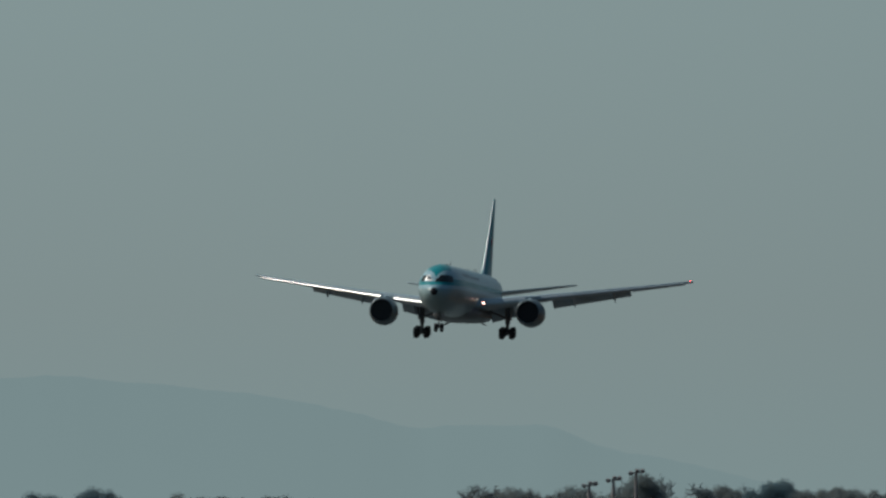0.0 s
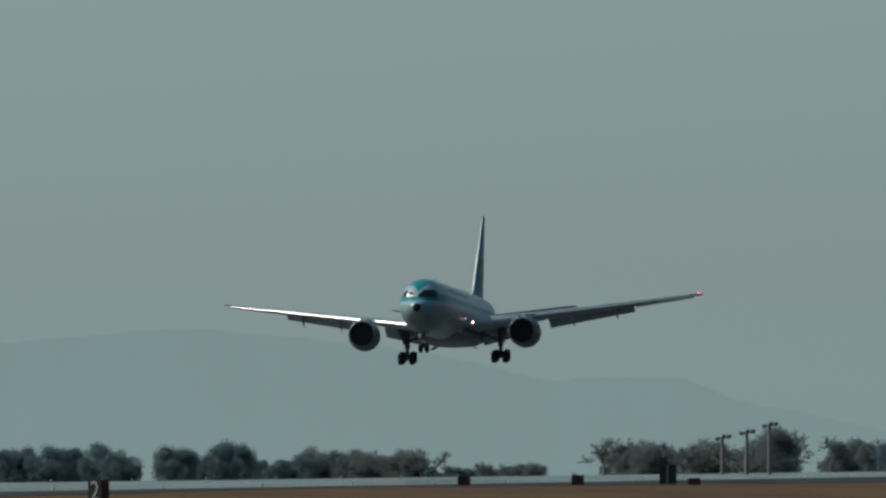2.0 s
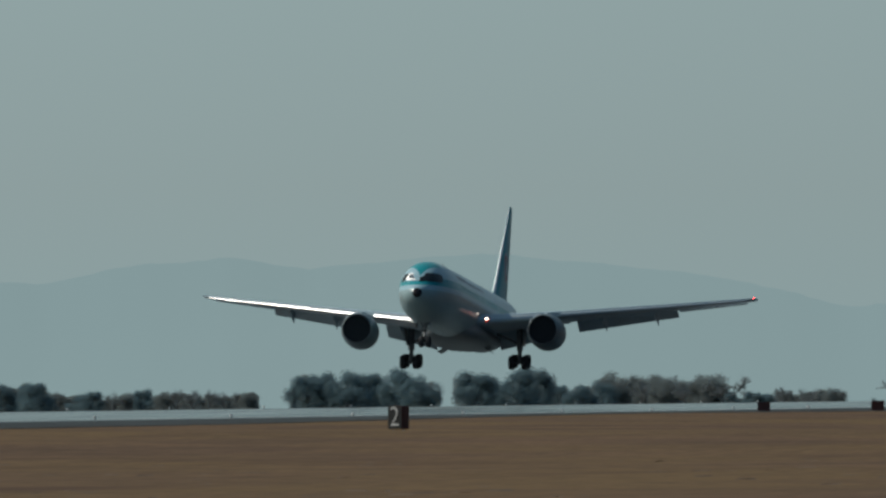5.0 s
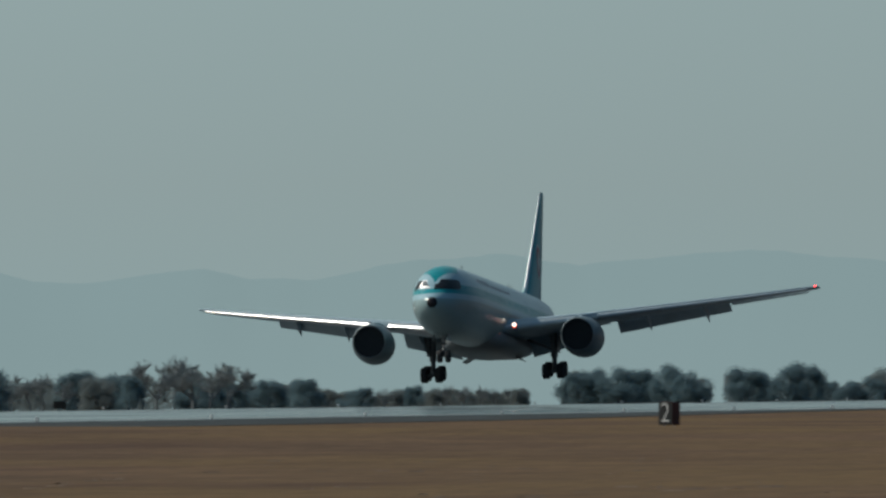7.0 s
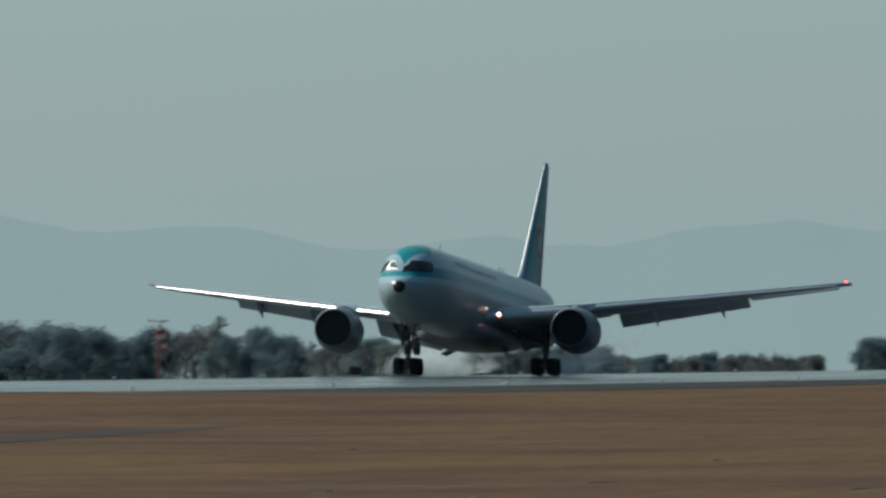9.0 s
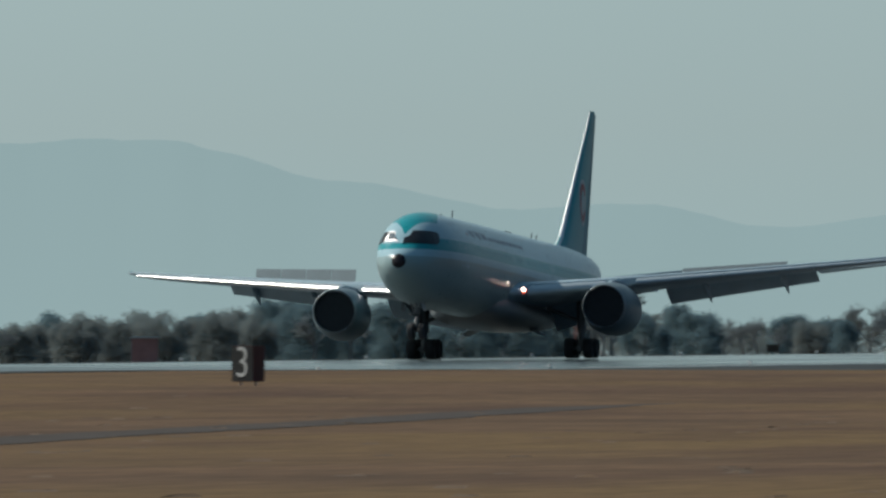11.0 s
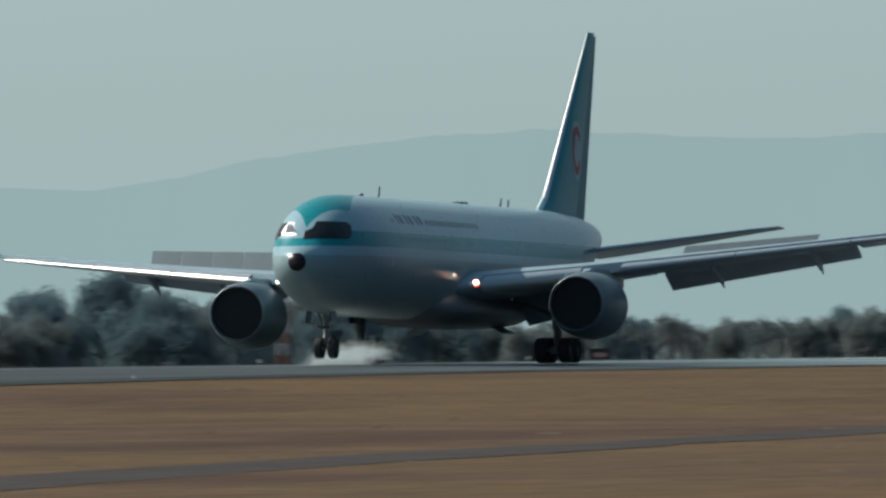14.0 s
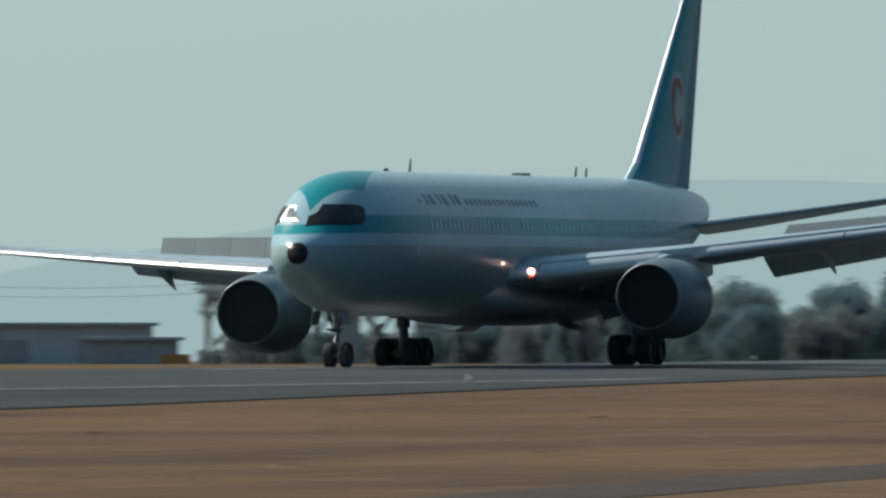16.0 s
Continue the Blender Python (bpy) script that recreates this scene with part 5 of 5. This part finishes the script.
for (a, b) in zip(tops, tops[1:]):
    for dz in (0.0, -0.55):
        bm = bmesh.new()
        pts = [a.lerp(b, i / 16) + Vector((0, 0, dz - 4 * 0.55 * (i / 16) * (1 - i / 16))) for i in range(17)]
        for p, q in zip(pts, pts[1:]):
            tube(bm, p, q, 0.012, k=4)
        tagged(part("power_line", bm, HAZED_SHED), "thin dark sagging power line between poles", "cable")


def building(bearing0, bearing1, d, height, deep, name, label, wall, bays):
    x0, y0 = place(bearing0, d)
    x1, y1 = place(bearing1, d)
    w = math.hypot(x1 - x0, y1 - y0)
    mx, my = (x0 + x1) / 2, (y0 + y1) / 2
    ob = tagged(new(name), label, "building")
    ob.matrix_basis = pose(mx, my, ground_z(mx, my), 0, 0, (bearing0 + bearing1) / 2)
    bm = bmesh.new()
    box(bm, (w, deep, height), pose(0, deep / 2, height / 2 - 0.1))
    part("wall", bm, wall, ob, smooth=False)
    bm = bmesh.new()
    box(bm, (w + 0.8, deep + 0.8, 0.22), pose(0, deep / 2, height + 0.0), 0.03)
    part("roof", bm, HAZED_SHED, ob, smooth=False)
    for i in range(bays):
        bm = bmesh.new()
        box(bm, (w / bays * 0.5, 0.08, height * 0.55), pose(-w / 2 + w * (i + 0.5) / bays, -0.03, height * 0.33))
        part("door", bm, HAZED_SHED if i % 2 else SHED, ob, smooth=False)


# hangar walls are paled in colour for distance haze
building(19.4, 17.31, 1010, 2.5, 8, "hangar", "long low grey shed with a flat roof", material("hazed_grey_cladding", (0.40, 0.48, 0.53), 0.8, vary=0.12, scale=0.4, stretch=(3, 3, 0.4)), 6)
building(17.55, 17.22, 985, 1.55, 5, "annex", "low dark lean-to beside the shed", HAZED_SHED, 2)
building(16.66, 16.58, 1010, 3.2, 1.5, "equipment_hut", "narrow dark hut under bare trees", HAZED_SHED, 1)


def gate_frame(bearing, d):
    x, y = place(bearing, d)
    ob = tagged(new("gate_frame"), "dark square frame of posts and a beam", "frame")
    ob.matrix_basis = pose(x, y, ground_z(x, y), 0, 0, bearing)
    for sx in (-1.1, 1.1):
        bm = bmesh.new()
        box(bm, (0.2, 0.2, 2.2), pose(sx, 0, 1.05))
        part("post", bm, HAZED_SHED, ob, smooth=False)
    bm = bmesh.new()
    box(bm, (2.5, 0.25, 0.28), pose(0, 0, 2.2))
    part("beam", bm, HAZED_SHED, ob, smooth=False)


gate_frame(16.31, 1020)


# ---- standing dry grass near the track ----
def grass_tufts():
    rng = random.Random(5)
    vs, fs = [], []
    for _ in range(420):
        d = 195 + 330 * rng.random() ** 0.8
        x, y = place(rng.uniform(5.5, 18.6), d)
        if noise.noise((x * 0.12, y * 0.04, 0)) < -0.12 or x < -134:
            continue
        z = ground_z(x, y)
        h = rng.uniform(0.012, 0.05)
        for _ in range(2):
            a, w = rng.uniform(-0.5, 0.5), rng.uniform(0.10, 0.35)
            k = len(vs)
            lean = rng.uniform(0.1, 0.5)
            vs += [(x - w, y, z - 0.01), (x + w, y + a, z - 0.01), (x + w * rng.uniform(0.2, 0.9), y + a + lean, z + h), (x - w * rng.uniform(0.2, 0.9), y + lean, z + h * rng.uniform(0.5, 1.0))]
            fs.append((k, k + 1, k + 2, k + 3))
    straw = material("straw_grass", (0.0972, 0.0619, 0.0360), 0.95, vary=0.4, scale=0.4, fine=9)
    tagged(mesh_of("dry_grass", vs, fs, straw, None), "low tufts of dry straw-coloured grass", "grass", kind="stuff")


grass_tufts()


# ---- tyre smoke ----
def smoke_material():
    m = bpy.data.materials.new("tyre_smoke")
    m.use_nodes = True
    n, l = m.node_tree.nodes, m.node_tree.links
    n.clear()
    out, veil, body = n.new("ShaderNodeOutputMaterial"), n.new("ShaderNodeMixShader"), n.new("ShaderNodeMixShader")
    clear, dif, tra = n.new("ShaderNodeBsdfTransparent"), n.new("ShaderNodeBsdfDiffuse"), n.new("ShaderNodeBsdfTranslucent")
    dif.inputs["Color"].default_value = tra.inputs["Color"].default_value = (0.86, 0.95, 0.97, 1)
    tc, nz, rg = n.new("ShaderNodeTexCoord"), n.new("ShaderNodeTexNoise"), n.new("ShaderNodeMapRange")
    nz.inputs["Scale"].default_value, nz.inputs["Detail"].default_value = 0.8, 3
    rg.inputs["From Min"].default_value, rg.inputs["From Max"].default_value = 0.38, 0.72
    rg.inputs["To Min"].default_value, rg.inputs["To Max"].default_value = 0.60, 0.95
    l.new(tc.outputs["Object"], nz.inputs["Vector"])
    l.new(nz.outputs["Fac"], rg.inputs["Value"])
    body.inputs[0].default_value = 0.5
    l.new(dif.outputs[0], body.inputs[1])
    l.new(tra.outputs[0], body.inputs[2])
    l.new(rg.outputs["Result"], veil.inputs[0])
    l.new(clear.outputs[0], veil.inputs[1])
    l.new(body.outputs[0], veil.inputs[2])
    l.new(veil.outputs[0], out.inputs["Surface"])
    return m


SMOKE = smoke_material()
PUFFS = []


def puff(seed, born, start, drift, slow, size, count, life):
    """One rigid cloud of fine droplets that leaves the wheels, lifts and drifts."""
    rng = random.Random(seed)
    vs, fs = [], []
    while len(fs) < count:
        p = Vector((rng.gauss(0, 0.6) * size, rng.gauss(0, 1.0) * size, abs(rng.gauss(0, 0.62)) * size))
        if noise.noise(p * (1.1 / size) + Vector((seed * 1.7, 0, 0))) < rng.uniform(-0.45, 0.20):
            continue
        k, r = len(vs), rng.uniform(0.025, 0.06)
        for _ in range(3):
            vs.append(p + Vector((rng.uniform(-r, r), rng.uniform(-r, r), rng.uniform(-r, r))))
        fs.append((k, k + 1, k + 2))
    ob = mesh_of("tyre_smoke", vs, fs, SMOKE, None)
    tagged(ob, "thin pale puff of tyre smoke over the runway", "smoke", "tyre smoke")
    PUFFS.append((ob, born, Vector(start), Vector(drift), Vector(slow), rng.uniform(-25, 25), life))


def plane_at(t):
    rows = PLANE_ROWS
    for a, b in zip(rows, rows[1:]):
        if t <= b[0]:
            s = (t - a[0]) / (b[0] - a[0])
            return a[1] + (b[1] - a[1]) * s, a[2] + (b[2] - a[2]) * s
    return rows[-1][1], rows[-1][2]


# seconds, place behind or beside the main gear, height
PLANE_ROWS = [
    (0, -172.37, 1731.00, 20.01, 0.94, 0.98),
    (0.5, -172.20, 1693.55, 17.80, 1.08, -0.12),
    (1, -172.05, 1656.08, 15.63, 1.28, -0.95),
    (1.5, -171.92, 1618.59, 13.53, 1.60, -1.29),
    (2, -171.85, 1581.02, 11.32, 2.11, -1.26),
    (2.5, -171.83, 1543.38, 9.27, 2.74, -1.04),
    (3, -171.82, 1505.68, 7.42, 3.42, -0.72),
    (3.5, -171.83, 1467.92, 5.78, 4.00, -0.28),
    (4, -171.84, 1430.16, 4.59, 4.34, 0.30),
    (4.5, -171.83, 1392.44, 3.81, 4.37, 0.57),
    (5.1, -171.77, 1347.21, 3.14, 4.20, 0.28),
    (5.75, -171.63, 1298.31, 2.77, 3.74, -0.84),
    (6.4, -171.46, 1249.55, 2.48, 3.29, -1.89),
    (7, -171.31, 1204.66, 1.98, 3.12, -2.01),
    (7.5, -171.22, 1167.31, 1.40, 3.15, -1.57),
    (8, -171.15, 1130.20, 0.87, 3.23, -0.51),
    (8.5, -171.13, 1093.39, 0.46, 3.28, 0.30),
    (9, -171.18, 1057.00, 0.05, 3.30, 0.17),
    (9.5, -171.23, 1021.27, 0.00, 3.26, -0.13),
    (10.1, -171.23, 978.75, 0.00, 3.14, -0.37),
    (10.75, -171.16, 933.33, 0.00, 2.90, -0.42),
    (11.4, -171.13, 888.33, 0.03, 2.57, -0.35),
    (12, -171.23, 846.96, 0.04, 2.24, -0.28),
    (12.5, -171.40, 812.49, 0.01, 1.96, -0.23),
    (13, -171.65, 778.58, 0.00, 1.71, -0.37),
    (13.5, -171.90, 745.46, 0.00, 1.29, -0.59),
    (14, -172.10, 713.25, 0.00, 0.74, -0.75),
    (14.5, -172.24, 681.91, 0.10, 0.58, -0.80),
    (15, -172.25, 651.57, 0.05, 0.62, -0.70),
    (15.5, -172.22, 621.64, 0.00, 0.33, -0.75),
    (16, -172.10, 592.05, 0.00, 0.06, -0.85),
]
CRAB = -1.076
# the heading wanders a little on the ground
YAW = [(0, 0), (8.8, 0), (9.5, -0.3), (12.6, -0.35), (13.5, 0), (14, 0.15), (14.5, 0.35), (15, 0.5), (15.5, 0.6), (16, 0.65)]

smoke_rng = random.Random(11)


def burst(seed, t0, count, gap, ahead, side, wide, drag, lift, spread, size, many, longest):
    """Puffs that leave one set of wheels one after another, spread apart and thin out."""
    for i in range(count):
        t = t0 + i * gap
        px, py = plane_at(t)
        fan, up = smoke_rng.uniform(-1, 1), smoke_rng.random()
        puff(seed + i, t, (px + side + 0.3 * fan, py + ahead, -0.1),
             (wide * fan, -drag * smoke_rng.uniform(0.1, 1.0), lift * up),
             (0.45 * spread * smoke_rng.gauss(0, 1), spread * smoke_rng.gauss(0, 1), 0.3 * spread * up * smoke_rng.random()),
             size * smoke_rng.uniform(0.7, 1.3), many, longest * smoke_rng.uniform(0.3, 1.0))


burst(1000, 8.60, 130, 0.0044, 0.0, -5.2, 2.9, 14, 2.6, 3.0, 0.62, 1500, 1.7)
burst(2000, 8.56, 80, 0.009, 1.0, 4.65, 2.4, 12, 3.0, 3.5, 0.95, 400, 2.0)
burst(3000, 13.86, 120, 0.0030, -23.0, -0.7, 1.0, 8, 2.0, 2.0, 0.46, 380, 1.05)


# ---- what moves ----
def motions():
    walk(AIRLINER, [(t, pose(x, y, z, 0, 0, CRAB + lerp_table(YAW, t)) @ pose(0, 0, 0, -pitch) @ pose(0, 0, 4, 0, roll) @ pose(0, 0, -4)) for t, x, y, z, pitch, roll in PLANE_ROWS])
    for ob, m, up in SPOILERS:
        walk(ob, [(t, m @ pose(0, 0, 0, a)) for t, a in ((0, 0), (9.4, 0), (9.55, up / 6), (9.9, up), (16, up))])
    # the wings bend up in the air and settle on the ground
    for ob, side in WINGS:
        root = Vector((side * 2.0, 0, 3.4))
        droop = ((0, -1.2), (8.4, -1.1), (9.2, -0.6), (9.9, 0.6), (12, 1.9), (14.5, 2.2), (16, 3.1)) if side < 0 else ((0, -1.2), (8.4, -1.2), (9.2, -1.2), (9.9, -0.7), (12, -0.1), (14.5, -0.3), (16, -0.3))
        rows = [(t, Matrix.Translation(root) @ pose(0, 0, 0, 0, side * a) @ Matrix.Translation(-root)) for t, a in droop]
        walk(ob, rows)
        for piece, which, m in ENGINES:
            if which == side:
                walk(piece, [(t, k @ m) for t, k in rows])
    for ob, m in BOGIES:
        walk(ob, [(t, m @ pose(0, 0, 0, a)) for t, a in ((0, 9), (8.45, 9), (8.75, 1), (9.5, 3.2), (12, 2.2), (14, 0.7), (16, 0))])
    # each puff leaves the wheels, drifts for its life and settles again
    for ob, born, start, drift, slow, spin, life in PUFFS:
        rest = start - Vector((0, 0, 8))
        rows = [(0.0, pose(*rest)), (born - 0.1, pose(*rest))]
        for k in (0.0, 0.12 * life, 0.3 * life, 0.6 * life, life):
            p = start + drift * (1 - math.exp(-k * 3.0)) + slow * k
            rows.append((born + k, pose(*p, 0, 0, spin * k * 0.3)))
        last = pose(p.x, p.y, -7, 0, 0, spin * life * 0.3)
        walk(ob, rows + [(born + life + 0.45, last), (16.0, last)])


motions()
